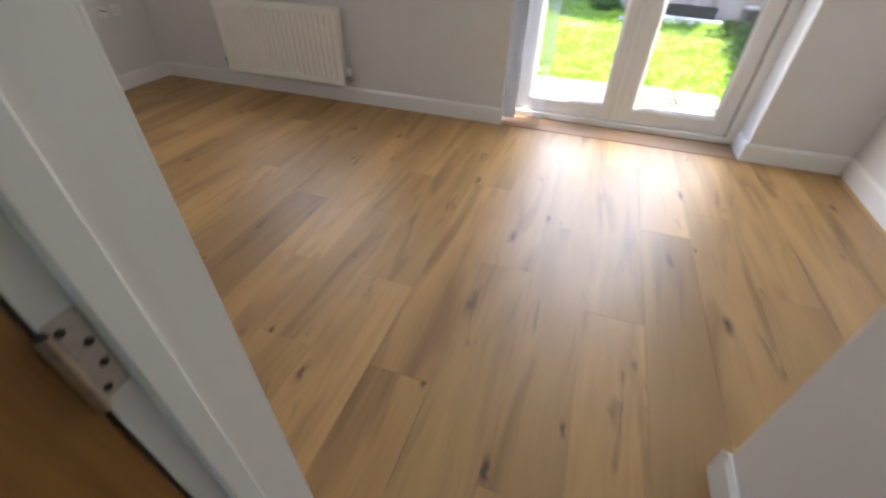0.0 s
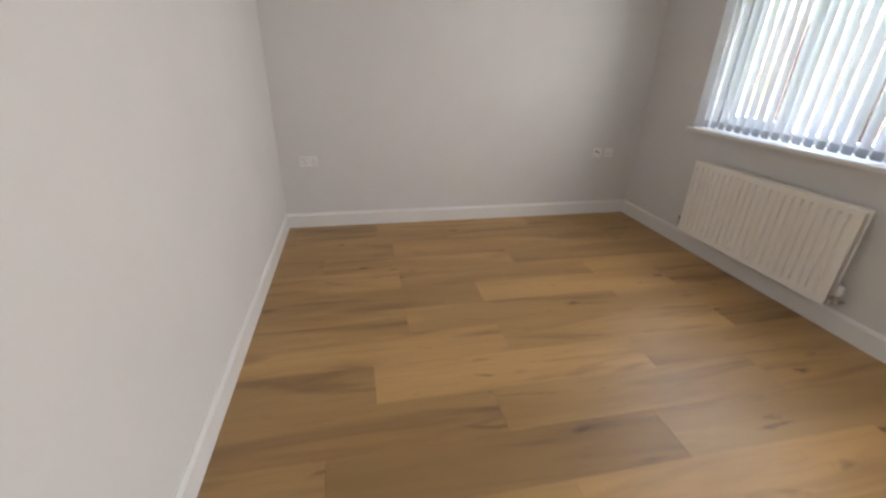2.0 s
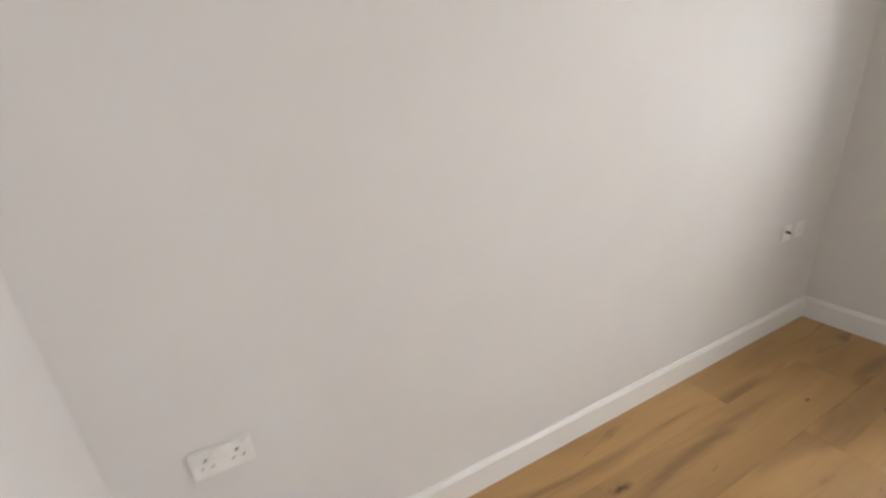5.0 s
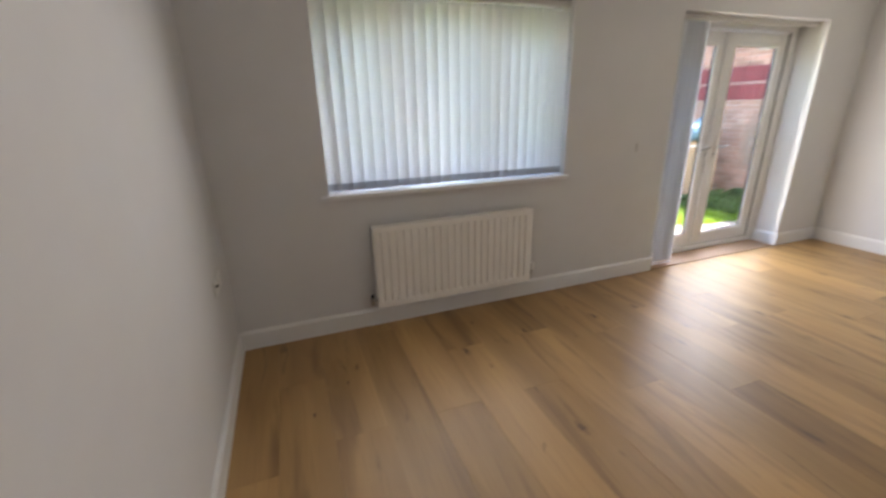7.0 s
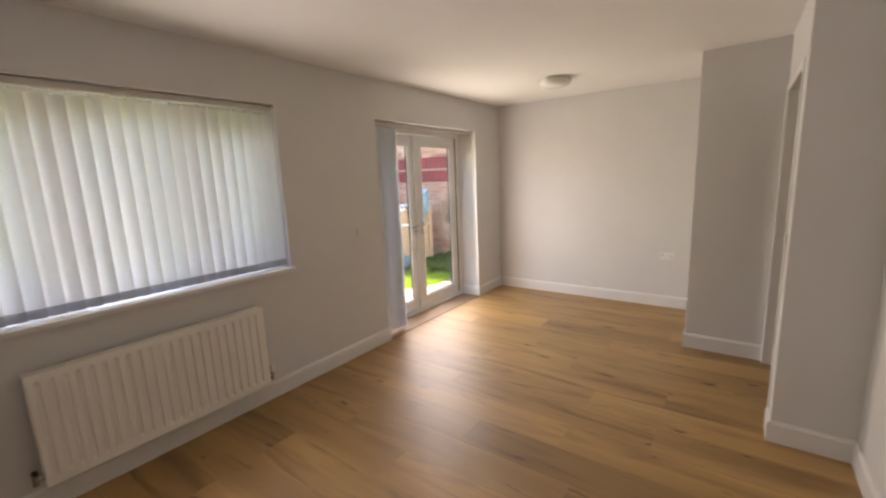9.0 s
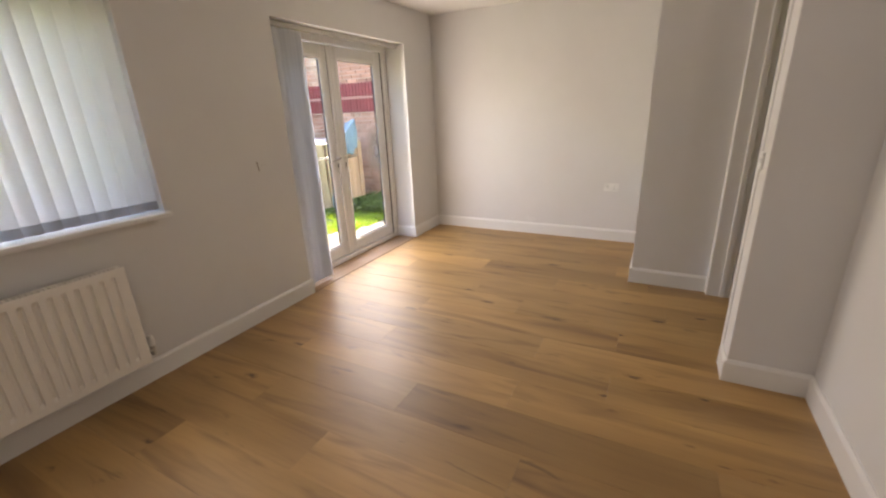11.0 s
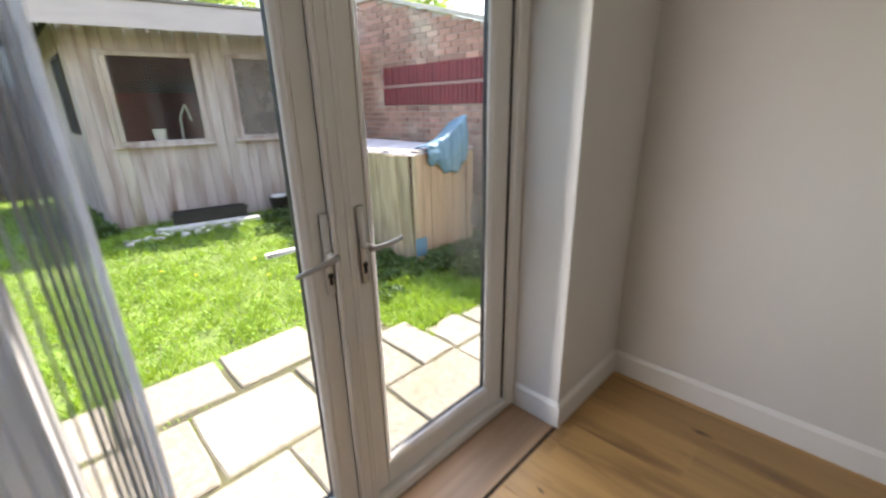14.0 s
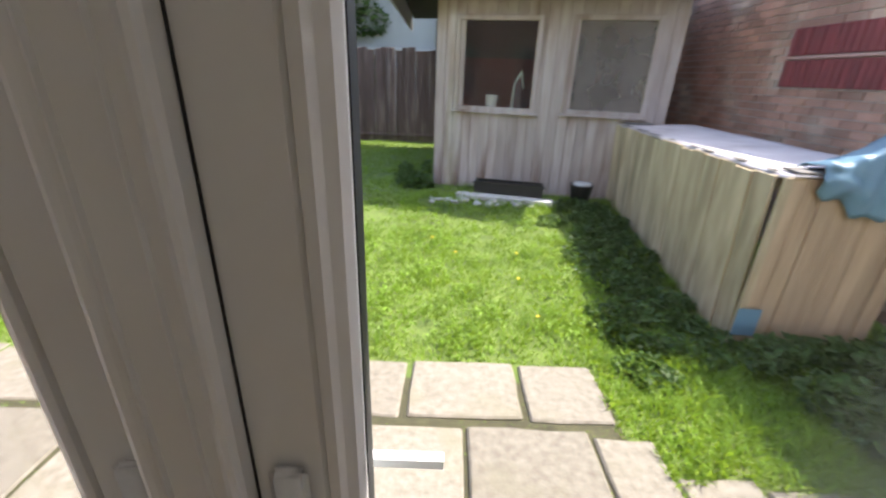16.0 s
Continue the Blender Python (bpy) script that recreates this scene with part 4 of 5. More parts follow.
tree("leafy pale green tree behind the garden fence", (0.1, 11.0, 0.1), 4.2, lumps(12, 1.4, 0.8, 1.7, 4.3, 0.8), 15000, 0.058, LEAF2, 2)
tree("leafy green tree behind the garden fence", (-2.6, 11.6, 0.1), 4.6, lumps(12, 1.6, 0.9, 1.8, 4.4, 0.9), 14000, 0.06, LEAF, 4)
tree("tall pale green tree behind the shed", (7.6, 13.5, 0.1), 6.5, lumps(16, 2.6, 1.2, 3.0, 6.2, 0.95), 13000, 0.07, LEAF2, 6)
tree("tall green tree beyond the brick wall", (11.5, 9.0, 0.0), 5.0, lumps(12, 1.2, 2.2, 2.6, 4.2, 0.8), 5000, 0.09, LEAF2, 7)


# garden fences
def fence(name_label, x0, y0, x1, y1, z0, z1, rails, rail_mat, bw=0.145):
    f = thing("fence", name_label, "fence")
    d = Vector((x1 - x0, y1 - y0, 0))
    L = d.length
    d.normalize()
    rz = math.degrees(math.atan2(d.y, d.x))
    r = random.Random(int(L * 10))
    meshes = []
    for k in range(4):
        bm = box((0.002, -0.009, 0), (bw - 0.002, 0.009, z1 - z0 + 0.02 * k), 0.003)
        meshes.append(mesh_of(bm, "board", FENCE))
    for i in range(int(L / bw)):
        o = new("board", r.choice(meshes))
        o.parent = f
        o.matrix_basis = pose(x0 + d.x * bw * i, y0 + d.y * bw * i, z0 + r.uniform(-0.01, 0.01), r.uniform(-0.6, 0.6), r.uniform(-0.5, 0.5), rz + r.uniform(-1, 1))
    for z in rails:
        b = box((0, -0.055, -0.03), (L, -0.012, 0.03), 0.006)
        o = part("rail", b, rail_mat, f)
        o.matrix_basis = pose(x0, y0, z, 0, 0, rz)
    for i in range(int(L / 1.83) + 1):
        b = box((-0.045, 0.012, -0.1), (0.045, 0.10, z1 - z0 + 0.02), 0.008)
        o = part("post", b, FENCE, f)
        o.matrix_basis = pose(x0 + d.x * 1.83 * i, y0 + d.y * 1.83 * i, z0, 0, 0, rz)
    return f


fence("dark brown close-boarded timber fence at the garden's end", -3.0, 9.45, 8.6, 9.45, 0.0, 1.86, (0.16,), FENCE)
fence("dark brown timber side fence with pale rails", -2.0, 9.4, -2.0, 0.4, -0.1, 1.98, (0.65, 1.52), PALE)

# metal-clad building with ivy beyond the fence
shedb = thing("outbuilding", "long grey metal-clad outbuilding partly covered in ivy", "building", (0, 12.6, 0))
bm = bmesh.new()
prof = []
for i in range(170):
    prof += [(-4 + i * 0.075, 0.0), (-4 + i * 0.075 + 0.025, -0.022), (-4 + i * 0.075 + 0.05, -0.022)]
rows = [[bm.verts.new((x, y, z)) for x, y in prof] for z in (0, 3.42)]
for i in range(len(prof) - 1):
    bm.faces.new((rows[0][i], rows[0][i + 1], rows[1][i + 1], rows[1][i]))
part("wall", bm, METAL, shedb)
part("gutter", box((-4.0, -0.12, 1.98), (8.7, -0.03, 2.05), 0.01), METAL, shedb)
part("body", box((-4.0, 0.02, 0), (8.7, 4.0, 3.40)), METAL, shedb)
bm = bmesh.new()
prof = [(-4.2 + i * 0.075, 0.025 * math.sin(i * math.pi / 2)) for i in range(176)]
rows = [[bm.verts.new((x, y, 3.45 + o + (y + 0.15) * 0.12)) for x, o in prof] for y in (-0.15, 4.1)]
for i in range(len(prof) - 1):
    bm.faces.new((rows[0][i], rows[0][i + 1], rows[1][i + 1], rows[1][i]))
part("roof", bm, FELT, shedb, "dark corrugated roof")
me = leaf_cloud([(rnd.uniform(-3.4, 2.6), rnd.uniform(12.3, 12.5), rnd.uniform(0.5, 3.3), 0.5, 0.18, 0.4) for _ in range(60)], 9000, 0.075, 12)
me.materials.append(IVY)
tagged(new("ivy", me), "dense dark green ivy climbing the metal wall", "ivy", "", "stuff")


# outer brick leaf of the house wall, in which the doors and window sit back
structure("wall_outer", boxes([((a, TH, c), (b, 0.41, d)) for a, b, c, d in holed(-0.3, XE + 0.3, -0.3, 5.2, [(WIN[0] + 0.01, WIN[1] - 0.01, WIN[2] - 0.03, WIN[3] + 0.01), (DOOR[0] - 0.01, DOOR[1] + 0.005, -0.3, DOOR[3] + 0.01)])]), BRICKJ,
          "brick outer face of the house wall")
structure("trim_doorstep", box((DOOR[0] - 0.005, TH + 0.002, -0.3), (DOOR[1] + 0.002, 0.408, -0.02), 0.004), SLAB, "concrete doorstep before the garden doors")

# ---- timber shed ----
SH = thing("garden_shed", "weathered grey-brown timber summer house with two windows", "shed", (5.5, 5.39, 0.02), -13.8)
UL, UR, ZT = -1.33, 1.43, 2.42
WA, WB = (-1.03, -0.11, 1.05, 2.02), (0.31, 1.15, 1.07, 2.03)
bwid = 0.115
n = int((UR - UL) / bwid)
bwid = (UR - UL) / n
bmes = {}


def shed_board(u0, u1, z0, z1, lip):
    key = (round(u1 - u0, 3), round(z1 - z0, 3))
    if key not in bmes:
        bm = box((0.0015, -0.009, 0.0), (key[0] - 0.0015, 0.009, key[1]), 0.003)
        bmes[key] = mesh_of(bm, "board", SHEDW)
    o = new("board", bmes[key])
    o.parent = SH
    o.matrix_basis = pose(u0, 0.0 + lip, z0)


rnd = random.Random(31)
for i in range(n):
    u0, u1 = UL + i * bwid, UL + (i + 1) * bwid
    um = (u0 + u1) / 2
    lip = rnd.uniform(-0.004, 0.004)
    w = next((w for w in (WA, WB) if w[0] < um < w[1]), None)
    if w:
        shed_board(u0, u1, 0.0 + rnd.choice((0, 0.0, 0.02)), w[2] - 0.03, lip)
        shed_board(u0, u1, w[3] + 0.02, ZT, lip)
    else:
        shed_board(u0, u1, 0.0, ZT, lip)
for w, mat, lab in ((WA, SHEDGL, "dark clear shed window"), (WB, DUSTY, "dusty clouded shed window")):
    win = part("window", boxes(frame_bars(w[0] - 0.05, w[1] + 0.05, w[2] - 0.05, w[3] + 0.05, -0.035, 0.03, 0.055), 0.005), SHEDW, SH, lab)
    p = part("pane", box((w[0], 0.0, w[2]), (w[1], 0.004, w[3])), mat, win)
    part("sill", box((w[0] - 0.08, -0.06, w[2] - 0.075), (w[1] + 0.08, -0.01, w[2] - 0.045), 0.005), SHEDW, win)
SPLAY = (-0.2554, 0.9668)         # the side wall runs outwards to the back
for i in range(26):
    o = new("board", mesh_of(box((-0.009, 0.0015, 0), (0.009, 0.1135, ZT), 0.003), "board", SHEDW) if i == 0 else side_me)
    side_me = o.data
    o.parent = SH
    o.matrix_basis = pose(UL + 0.009 + SPLAY[0] * 0.115 * i + rnd.uniform(-0.004, 0.004), 0.01 + SPLAY[1] * 0.115 * i, 0, 0, 0, 14.8)
part("side_wall", box((UR - 0.02, 0.01, 0), (UR, 3.0, ZT)), SHEDW, SH)
# back wall and floor carry the interior's shade in their colour
part("back_wall", box((UL - 0.77, 2.98, 0), (UR, 3.0, ZT)), SHED_SHADE, SH)
part("floor", box((UL + 0.02, 0.02, 0.0), (UR - 0.02, 2.98, 0.04)), SHED_SHADE, SH)
part("lining", box((UL + 0.03, 1.30, 0.05), (-0.1, 1.34, 1.66)), REDW, SH, "dull red boards inside")
sidew = part("side_window", boxes(frame_bars(0.35, 1.15, 1.15, 2.05, -0.018, 0.012, 0.05) + [((0.40, -0.008, 1.20), (1.10, 0.002, 2.0))], 0.003), DARKM, SH, "dark side window")
sidew.matrix_basis = pose(UL - 0.008, 0.01, 0, 0, 0, 104.8 + 180)
sidew.scale.x = -1


def prism(pts, z0, z1):
    """Upright prism over a plan outline."""
    bm = bmesh.new()
    lo, hi = ([bm.verts.new((x, y, z)) for x, y in pts] for z in (z0, z1))
    bm.faces.new(lo[::-1])
    bm.faces.new(hi)
    for i in range(len(pts)):
        j = (i + 1) % len(pts)
        bm.faces.new((lo[i], lo[j], hi[j], hi[i]))
    return bm


# roof with deep fascia and torn felt fringe
part("roof", prism(((-1.77, -0.42), (1.62, -0.42), (1.62, 3.3), (-2.75, 3.3)), ZT + 0.06, ZT + 0.12), FELT, SH, "grey roofing felt")
# lining and soffit, coloured dark to deepen the shade behind the windows
part("inner_lining", boxes([((UR - 0.032, 0.03, 0.05), (UR - 0.024, 2.97, ZT - 0.03)), ((UL + 0.04, 0.03, ZT - 0.04), (UR - 0.04, 2.97, ZT - 0.026))]), SHED_SHADE, SH, "boards coloured dark for the shade inside")
part("soffit", prism(((-1.74, -0.41), (1.60, -0.41), (1.60, 3.28), (-2.72, 3.28)), ZT - 0.02, ZT + 0.058), SHED_SHADE, SH)
part("fascia", box((-1.77, -0.445, ZT - 0.17), (1.62, -0.42, ZT + 0.10), 0.004), EAVE, SH, "pale weathered fascia board")
part("drip_edge", box((-1.80, -0.46, ZT + 0.101), (1.64, -0.40, ZT + 0.135), 0.004), FELT, SH, "dark felt edge")
side_f = part("fascia", box((-0.012, 0.0, ZT - 0.24), (0.012, 3.9, ZT + 0.13), 0.004), EAVE, SH, "pale weathered fascia board")
side_f.matrix_basis = pose(-1.785, -0.45, 0, 0, 0, 14.8)
bm = bmesh.new()
x = -1.77
while x < 1.6:
    w, h = rnd.uniform(0.006, 0.016), rnd.choice((0.02, 0.04, 0.05, 0.075, 0.10)) * rnd.uniform(0.7, 1.1)
    v = [bm.verts.new(c) for c in ((x, -0.449, ZT - 0.16), (x + w, -0.449, ZT - 0.16), (x + w * 0.6, -0.449, ZT - 0.168 - h),
                                   (x, -0.446, ZT - 0.16), (x + w, -0.446, ZT - 0.16), (x + w * 0.6, -0.446, ZT - 0.168 - h))]
    bm.faces.new(v[:3])
    bm.faces.new(v[3:][::-1])
    x += w + rnd.choice((0.004, 0.01, 0.03, 0.07)) * rnd.uniform(0.6, 1.3)
tagged(part("felt_fringe", bm, PALE, SH, "torn pale felt fringe"), kind="stuff")

tool = thing("garden_tool", "pale bent tool handle leaning inside the shed window", "tool", (5.5, 5.39, 0.0), -13.8)
bm = bmesh.new()
for a, b in (((-0.42, 0.3, 0.06), (-0.36, 0.25, 1.35)), ((-0.36, 0.25, 1.35), (-0.28, 0.25, 1.5)), ((-0.28, 0.25, 1.5), (-0.24, 0.25, 1.3))):
    tube(bm, a, b, 0.013, 8)
part("handle", bm, PALE, tool)
pot = thing("paint_tub", "small pale tub on the shed's window ledge", "tub", (5.5, 5.39, 0.0), -13.8)
part("tub", lathe_at(((0.06, 1.06), (0.075, 1.20), (0.078, 1.21), (0.06, 1.212)), (-0.62, 0.12, 0.0)), PALE, pot)
part("ledge", box((-1.0, 0.012, 1.02), (-0.14, 0.22, 1.055)), SHEDW, pot)

# ---- brick wall with red soldier courses ----
WX = 7.70


def wall_top(y):
    return 2.90 if y > 4.68 else 2.90 + (y - 4.68) * 0.272


wallb = tagged(new("wall_garden"), "weathered brick gable wall with two red soldier courses", "wall", "", "structure")
bm = bmesh.new()
prof = [(0.0, wall_top(0.0)), (4.68, 2.90), (11.0, 2.90)]
pts = [(y, z - 0.03) for y, z in prof]
front = [bm.verts.new((WX + 0.012, y, z)) for y, z in [(0.0, -0.4)] + pts + [(11.0, -0.4)]]
back = [bm.verts.new((WX + 0.23, v.co.y, v.co.z)) for v in front]
bm.faces.new(front)
bm.faces.new(back[::-1])
for i in range(len(front)):
    j = (i + 1) % len(front)
    bm.faces.new((front[i], front[j], back[j], back[i]))
part("core", bm, MORTAR, wallb)
for (ya, za), (yb, zb) in zip(prof, prof[1:]):
    ang = math.degrees(math.atan2(zb - za, yb - ya))
    L = math.hypot(zb - za, yb - ya)
    o = part("coping", box((-0.04, 0, -0.025), (0.27, L, 0.03), 0.006), PALE, wallb, "pale coping strip")
    o.matrix_basis = pose(WX, ya, za, ang, 0, 0)
brick_me = mesh_of(box((0.0, -0.1075, -0.0325), (0.04, 0.1075, 0.0325), 0.004), "brick", BRICK)
red_me = mesh_of(box((0.0, -0.0345, -0.118), (0.05, 0.0345, 0.118), 0.004), "brick", REDB)
rnd = random.Random(17)
rest, n_obj = bmesh.new(), 0
for c in range(45):
    z = -0.30 + 0.0375 + 0.075 * c
    for i in range(50):
        y = 0.12 + 0.225 * i + (0.1125 if c % 2 else 0.0)
        top_z = min(z + 0.0325, min(wall_top(y - 0.1), wall_top(y + 0.1)) - 0.028)
        if top_z < z - 0.02 or (1.42 < z + 0.03 and z - 0.03 < 1.95 and y < 4.62):
            continue
        px = WX + rnd.uniform(-0.002, 0.004)
        if 1.6 < y < 3.3 and 0.0 < z < 1.45 and n_obj < 290 and y < 7:
            o = new("brick", brick_me)
            o.parent = wallb
            o.matrix_basis = pose(px, y, z, rnd.uniform(-0.5, 0.5), 0, rnd.uniform(-0.5, 0.5))
            n_obj += 1
        else:
            add_box(rest, (px, y - 0.1075 + rnd.uniform(-0.003, 0.003), z - 0.0325), (px + 0.03, y + 0.1075 + rnd.uniform(-0.003, 0.003), top_z))
tagged(part("brickwork", rest, BRICKJ, wallb), kind="stuff")
for i in range(54):
    for z in (1.555, 1.835):
        o = new("brick", red_me)
        o.parent = wallb
        o.matrix_basis = pose(WX - 0.022 + rnd.uniform(-0.003, 0.003), 4.52 - 0.076 * i, z, rnd.uniform(-0.4, 0.4), 0, 0)
part("ledge", box((WX - 0.026, 0.45, 1.682), (WX + 0.01, 4.56, 1.708), 0.004), LEDGE, wallb, "pale pink strip between the red courses")

# ---- boarded storage box by the wall ----
SB = thing("storage_box", "long low box of pale timber fence boards by the brick wall", "box", (6.345, 2.43, 0.0), -1.9)
rnd = random.Random(44)
bL, bWd, zt = 2.78, 0.86, 0.955
for k in range(15):
    w = bL / 15
    z0 = ground_z(6.35, 2.43 + w * k) - 0.02 + rnd.uniform(0, 0.03)
    o = part("board", box((-0.010, 0.0015, 0), (0.010, w - 0.0015, zt - z0 + rnd.uniform(-0.012, 0.008)), 0.003), BOXW, SB)
    o.matrix_basis = pose(rnd.uniform(-0.005, 0.005), w * k, z0, 0, -2.4 + rnd.uniform(-0.4, 0.4), 0)
for k in range(8):
    w = bWd / 8
    o = part("board", box((0.0015, -0.010, 0), (w - 0.0015, 0.010, zt + 0.17 + rnd.uniform(-0.012, 0.01) + 0.012 * k * 0), 0.003), BOXR, SB, "reddish end board")
    o.matrix_basis = pose(0.012 + w * k, rnd.uniform(-0.006, 0.006) - 0.012, -0.17, rnd.uniform(-0.4, 0.4), 0, rnd.uniform(-1.5, 1.5))
part("corner_post", box((-0.026, -0.048, -0.18), (0.022, -0.024, zt + 0.0), 0.004), BOXW, SB)
part("inner_frame", box((0.015, 0.005, zt - 0.09), (0.06, bL - 0.01, zt - 0.02)), BOXW, SB)
bm = bmesh.new()
nx, ny = 10, 26
top = [[bm.verts.new((-0.03 + (bWd + 0.04) * i / nx + (rnd.uniform(-0.02, 0.02) if i == 0 else 0), -0.035 + (bL + 0.02) * j / ny,
                      zt + 0.012 + 0.02 * (i / nx) + 0.007 * noise.noise((i * 0.7, j * 0.5, 2.0)) - (rnd.uniform(0.0, 0.018) if i == 0 else 0))) for i in range(nx + 1)] for j in range(ny + 1)]
for a, b in zip(top, top[1:]):
    for i in range(nx):
        bm.faces.new((a[i], a[i + 1], b[i + 1], b[i]))
lid = part("lid", bm, SHEET, SB, "torn pale roofing sheet lid", True)
sol = lid.modifiers.new("thickness", "SOLIDIFY")
sol.thickness = 0.014
part("felt_flap", box((0.05, -0.03, zt + 0.022), (0.34, 0.12, zt + 0.034), 0.004), FELT, SB, "curled dark felt scrap")
part("felt_flap", box((0.0, 2.55, zt + 0.02), (0.30, 2.72, zt + 0.034), 0.004), FELT, SB, "curled dark felt scrap")
for k in range(9):
    fy, fw, fd = 0.12 + 0.29 * k + rnd.uniform(-0.08, 0.08), rnd.uniform(0.05, 0.16), rnd.uniform(0.02, 0.06)
    bm = box((0.0, 0.0, 0.0), (fd + 0.02, fw, 0.006), 0.002)
    for v in bm.verts:
        v.co += Vector((noise.noise((v.co.y * 30, k, 0.3)), noise.noise((v.co.x * 40, k, 1.3)), abs(noise.noise((v.co.y * 20, k, 2.3))))) * 0.012
    fl = part("felt_flap", bm, FELT, SB, "curled dark felt scrap")
    fl.matrix_basis = pose(-0.045, fy, zt + 0.014, 0, rnd.uniform(-4, 12), rnd.uniform(-20, 20))
patch = part("patch", box((0.0, -0.002, 0), (0.15, 0.002, 0.2)), TARP, SB, "blue plastic patch")
patch.matrix_basis = pose(-0.03, -0.052, -0.10, 0, 0, 0)

# tarpaulin thrown over the end corner of the box
tp = bmesh.new()
gx, gy = 24, 20
gr = []
for j in range(gy + 1):
    row = []
    for i in range(gx + 1):
        u, v = i / gx, j / gy
        lift = 0.05 + 0.29 * max(0.0, (u - 0.15) / 0.85) ** 1.3
        x = 0.16 + 0.575 * u
        if v < 0.4:        # lies over the lid, lifted by what it covers towards the wall
            k = v / 0.4
            y = (0.16 + 0.24 * u) * (1 - k) - 0.05 * k
            z = zt + 0.03 + lift * k ** 0.5
        else:              # hangs down the end in a pointed flap
            k = (v - 0.4) / 0.6
            y = -0.05 - 0.02 * math.sin(3 * k)
            drop = 0.10 + 0.17 * max(0.0, 1 - abs(u - 0.6) / 0.6) + 0.03 * math.sin(u * 19)
            z = zt + 0.03 + lift * (1 - k) - k * drop
        f = noise.noise((u * 7, v * 2, 1.0)) * 0.05 + noise.noise((u * 13, v * 5, 3.0)) * 0.025
        row.append(tp.verts.new((x + f * 0.5, y - abs(f) * (0.3 if v < 0.4 else 1.0), z + (abs(f) if v < 0.4 else 0))))
    gr.append(row)
for a, b in zip(gr, gr[1:]):
    for i in range(gx):
        tp.faces.new((a[i], a[i + 1], b[i + 1], b[i]))
tarp = tagged(part("tarpaulin", tp, TARP, None, "", True), "crumpled blue tarpaulin over the corner of the timber box", "tarpaulin")
tarp.matrix_basis = pose(6.345, 2.43, 0.0, 0, 0, -1.9)
sol = tarp.modifiers.new("thickness", "SOLIDIFY")
sol.thickness = 0.004
tin = thing("black_bin", "black plastic bin standing behind the tarpaulin", "bin", (7.12, 2.60, 0))
part("bin", box((-0.045, -0.19, zt + 0.0), (0.055, -0.05, zt + 0.30), 0.02, 2), BLACK, tin)

# ---- planter, rubble and weeds before the shed ----
pl = thing("planter", "black plastic trough planter at the foot of the shed", "planter", (5.17, 5.10, ground_z(5.17, 5.10)), -12)
bm = bmesh.new()
for lo, hi in (((-0.42, -0.1, 0), (0.42, -0.085, 0.2)), ((-0.42, 0.085, 0), (0.42, 0.1, 0.2)), ((-0.42, -0.085, 0), (-0.405, 0.085, 0.2)), ((0.405, -0.085, 0), (0.42, 0.085, 0.2)),
               ((-0.44, -0.115, 0.18), (0.44, -0.1, 0.2))):
    add_box(bm, lo, hi)
part("trough", bm, BLACK, pl)
part("earth", box((-0.405, -0.085, 0.0), (0.405, 0.085, 0.15)), SUB, pl)
part("base_tray", box((-0.62, -0.26, 0.0), (0.55, -0.12, 0.065), 0.01), STONE, pl, "pale tray edge")
rnd = random.Random(9)
for i in range(34):
    s = rnd.uniform(0.03, 0.075)
    bm = bmesh.new()
    bmesh.ops.create_icosphere(bm, subdivisions=1, radius=s)
    for v in bm.verts:
        v.co *= rnd.uniform(0.75, 1.2)
        v.co.z *= 0.6
    x = 4.22 + 0.046 * i + rnd.uniform(-0.05, 0.05)
    y = 4.88 + rnd.uniform(-0.12, 0.10)
    o = tagged(part("stone", bm, STONE), "pale rubble stone in the grass", "stone", "stones before the shed")
    o.matrix_basis = pose(x, y, ground_z(x, y) + s * 0.25, 0, 0, rnd.uniform(0, 360))
bag = thing("bucket", "dark bucket with a pale lid by the shed", "bucket", (6.02, 4.93, ground_z(6.0, 4.9)))
part("bucket", lathe(((0.10, 0.0), (0.135, 0.24), (0.14, 0.25), (0.12, 0.252)), 20), BLACK, bag, "", True)
part("lid", lathe(((0.11, 0.253), (0.10, 0.27), (0.04, 0.275)), 20), STONE, bag, "pale lid")
# weeds by the box; their dark leaf colour deepens the shade there
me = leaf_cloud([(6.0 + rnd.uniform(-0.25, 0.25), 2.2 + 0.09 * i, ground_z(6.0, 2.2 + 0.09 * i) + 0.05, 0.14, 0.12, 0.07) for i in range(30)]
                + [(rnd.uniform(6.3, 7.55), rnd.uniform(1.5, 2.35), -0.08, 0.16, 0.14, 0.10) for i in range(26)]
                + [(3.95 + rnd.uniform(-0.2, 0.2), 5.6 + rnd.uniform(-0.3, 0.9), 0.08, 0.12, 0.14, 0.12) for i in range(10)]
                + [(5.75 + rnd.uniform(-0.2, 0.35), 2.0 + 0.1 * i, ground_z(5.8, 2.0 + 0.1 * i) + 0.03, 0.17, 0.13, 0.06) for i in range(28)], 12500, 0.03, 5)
me.materials.append(WEED_SHADE)
tagged(new("weeds", me), "low weeds, their green darkened for the shade of the box", "weeds", "", "stuff")

me = leaf_cloud([(rnd.uniform(1.0, 6.0), rnd.uniform(2.2, 4.9), 0.0, 0.13, 0.13, 0.02) for i in range(150)], 7000, 0.017, 15)
for v in me.vertices:
    v.co.z += ground_z(v.co.x, v.co.y) + 0.045
me.materials.append(GRASS)
tagged(new("clover", me), "patches of bright green clover in the lawn", "clover", "", "stuff")

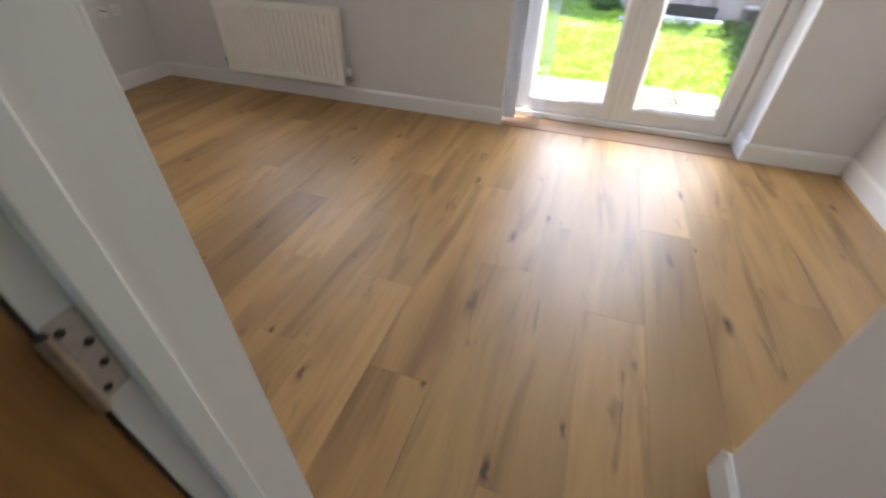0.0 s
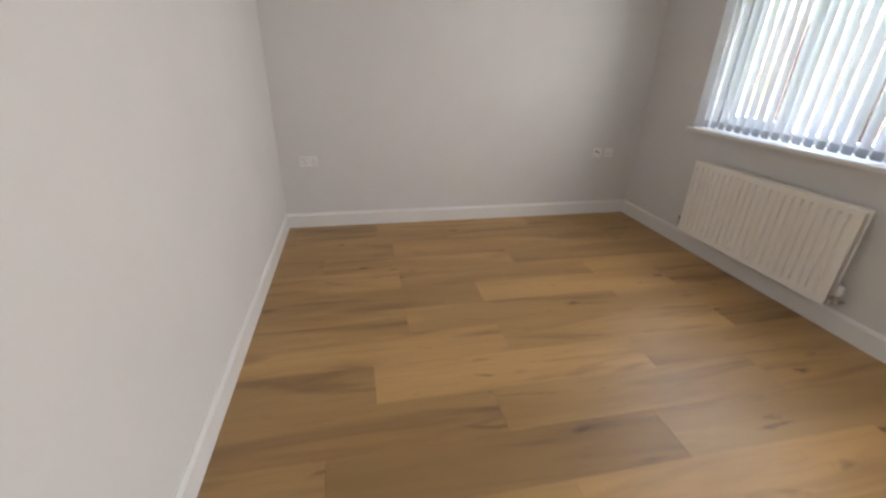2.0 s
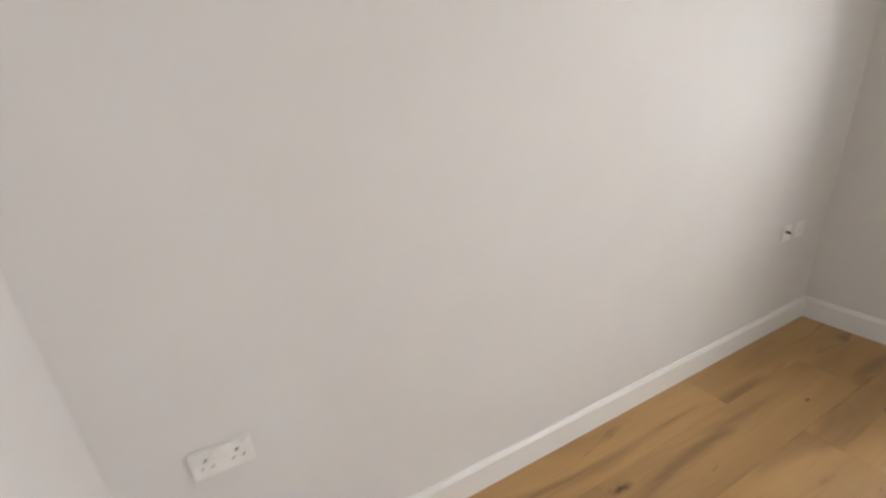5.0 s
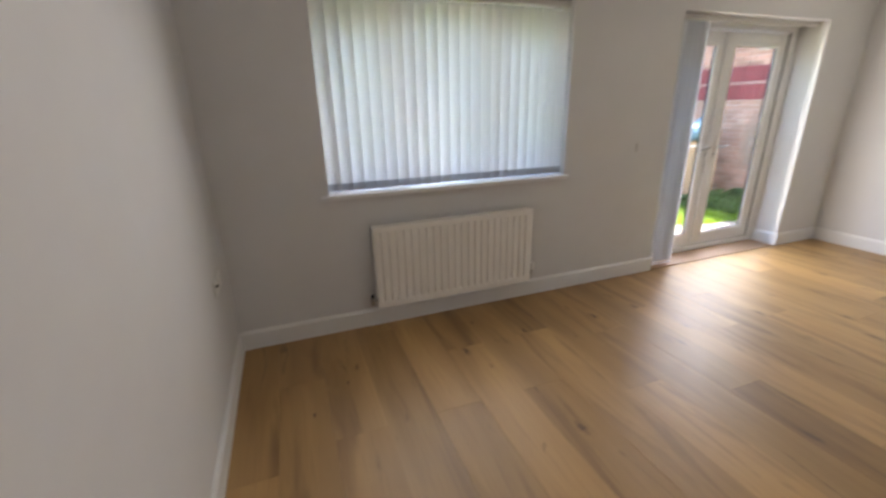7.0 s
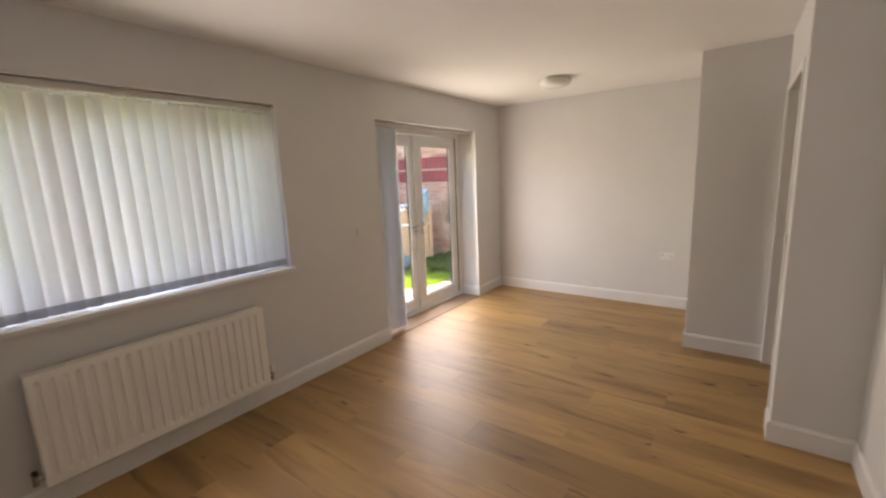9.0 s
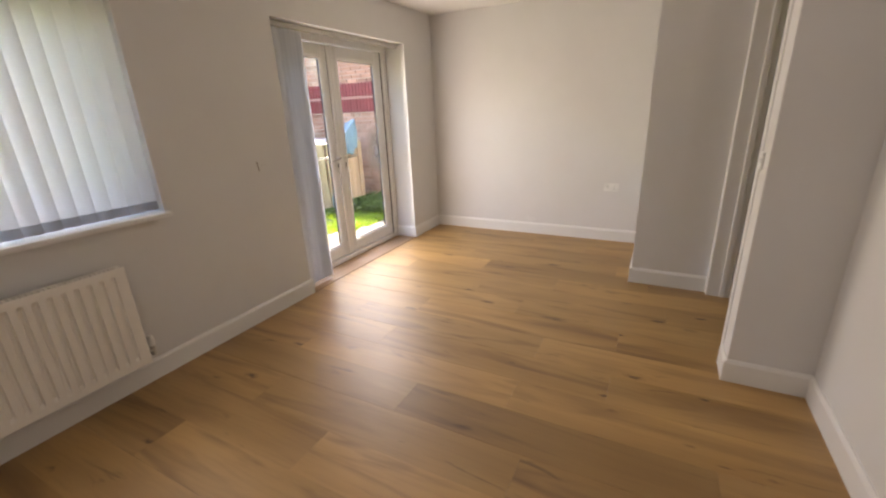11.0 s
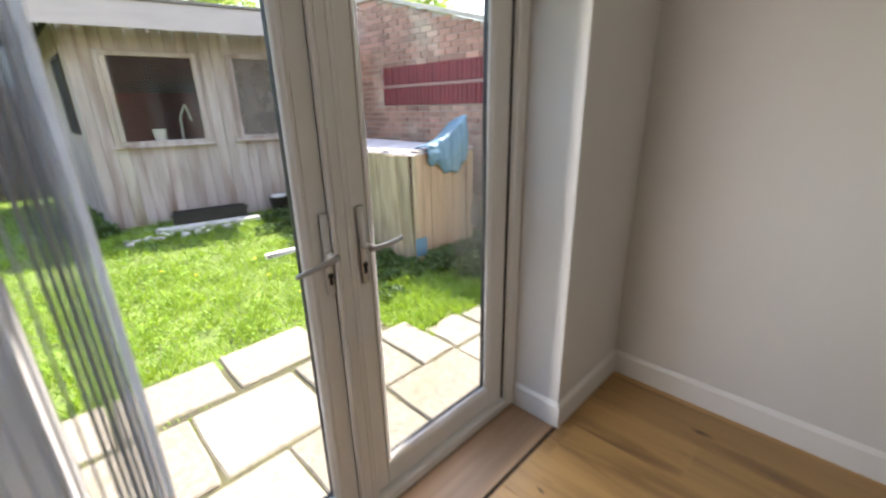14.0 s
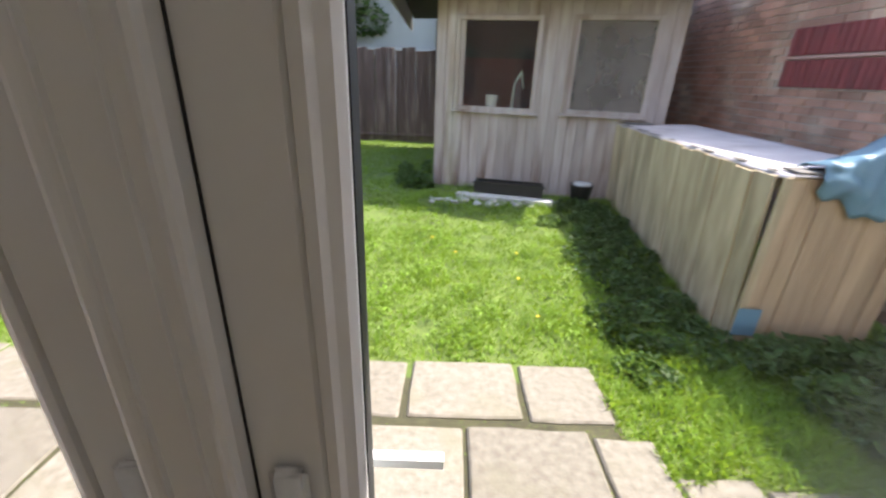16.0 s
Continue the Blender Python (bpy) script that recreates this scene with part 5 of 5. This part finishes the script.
# dandelions in the lawn
YELLOW = material("yellow petals", (0.75, 0.55, 0.03), rough=0.6, scale=8)
flower = None
rnd = random.Random(77)
for i in range(7):
    x, y = rnd.uniform(2.6, 5.6), rnd.uniform(2.25, 4.6)
    m = pose(x, y, ground_z(x, y) - 0.005, 0, 0, rnd.uniform(0, 360))
    if flower is None:
        flower = thing("dandelion", "small yellow dandelion in the lawn", "flower", group="dandelions in the lawn")
        flower.matrix_basis = m
        part("stem", tube(bmesh.new(), (0, 0, 0), (0.004, 0, 0.085), 0.002, 6), LEAF, flower)
        part("head", lathe_at(((0.003, 0.084), (0.012, 0.089), (0.011, 0.094), (0.003, 0.096)), (0.004, 0, 0), 10), YELLOW, flower, "yellow petals")
    else:
        copy_thing(flower, m)


# ---- floor boards ----
floor = tagged(part("floor", boxes([((-0.1, YS - 0.11, -0.06), (BX - 0.1, -0.003, -0.0135)), ((BX - 0.1, -4.6, -0.06), (XE + 0.1, -0.003, -0.0135))]), SUB), "oak-look laminate floor of long boards", "floor", "", "structure")
BW, BL, X0 = 0.2455, 1.40, 3.655
JOINT = {-11: -1.01, -10: -1.915, -9: -1.02, -8: -1.915, -7: -1.23, -3: -0.98, -2: -1.95, -1: -0.98, 0: -1.67, 1: -1.25, 2: -1.83, -14: -1.91, -13: -1.004,
         -6: -0.70, -5: -1.434, -4: -1.937, 3: -1.12, 4: -0.86, 5: -1.466}
board_me = {}


def board(width, length):
    key = (round(width, 3), round(length, 3))
    if key not in board_me:
        bm = box((0.0003, 0.0003, -0.0125), (key[0] - 0.0003, key[1] - 0.0003, 0.0), 0.0004)
        board_me[key] = mesh_of(bm, "board", OAK)
    return board_me[key]


rnd = random.Random(5)
for k in range(-15, 9):
    xa, xb = max(X0 + BW * k, 0.0), min(X0 + BW * (k + 1), XE)
    if xb - xa < 0.03:
        continue
    j = JOINT.get(k, -rnd.uniform(0.3, 1.6))
    y_end = YS - 0.1 if xa < BX - 0.1 else -4.5
    edges = sorted({0.0 - 0.012, y_end, *[j + BL * n for n in range(-4, 3) if y_end + 0.05 < j + BL * n < -0.05]})
    for ya, yb in zip(edges, edges[1:]):
        o = new("board", board(xb - xa, yb - ya))
        o.parent = floor
        o.matrix_basis = pose(xa, ya, 0.0)
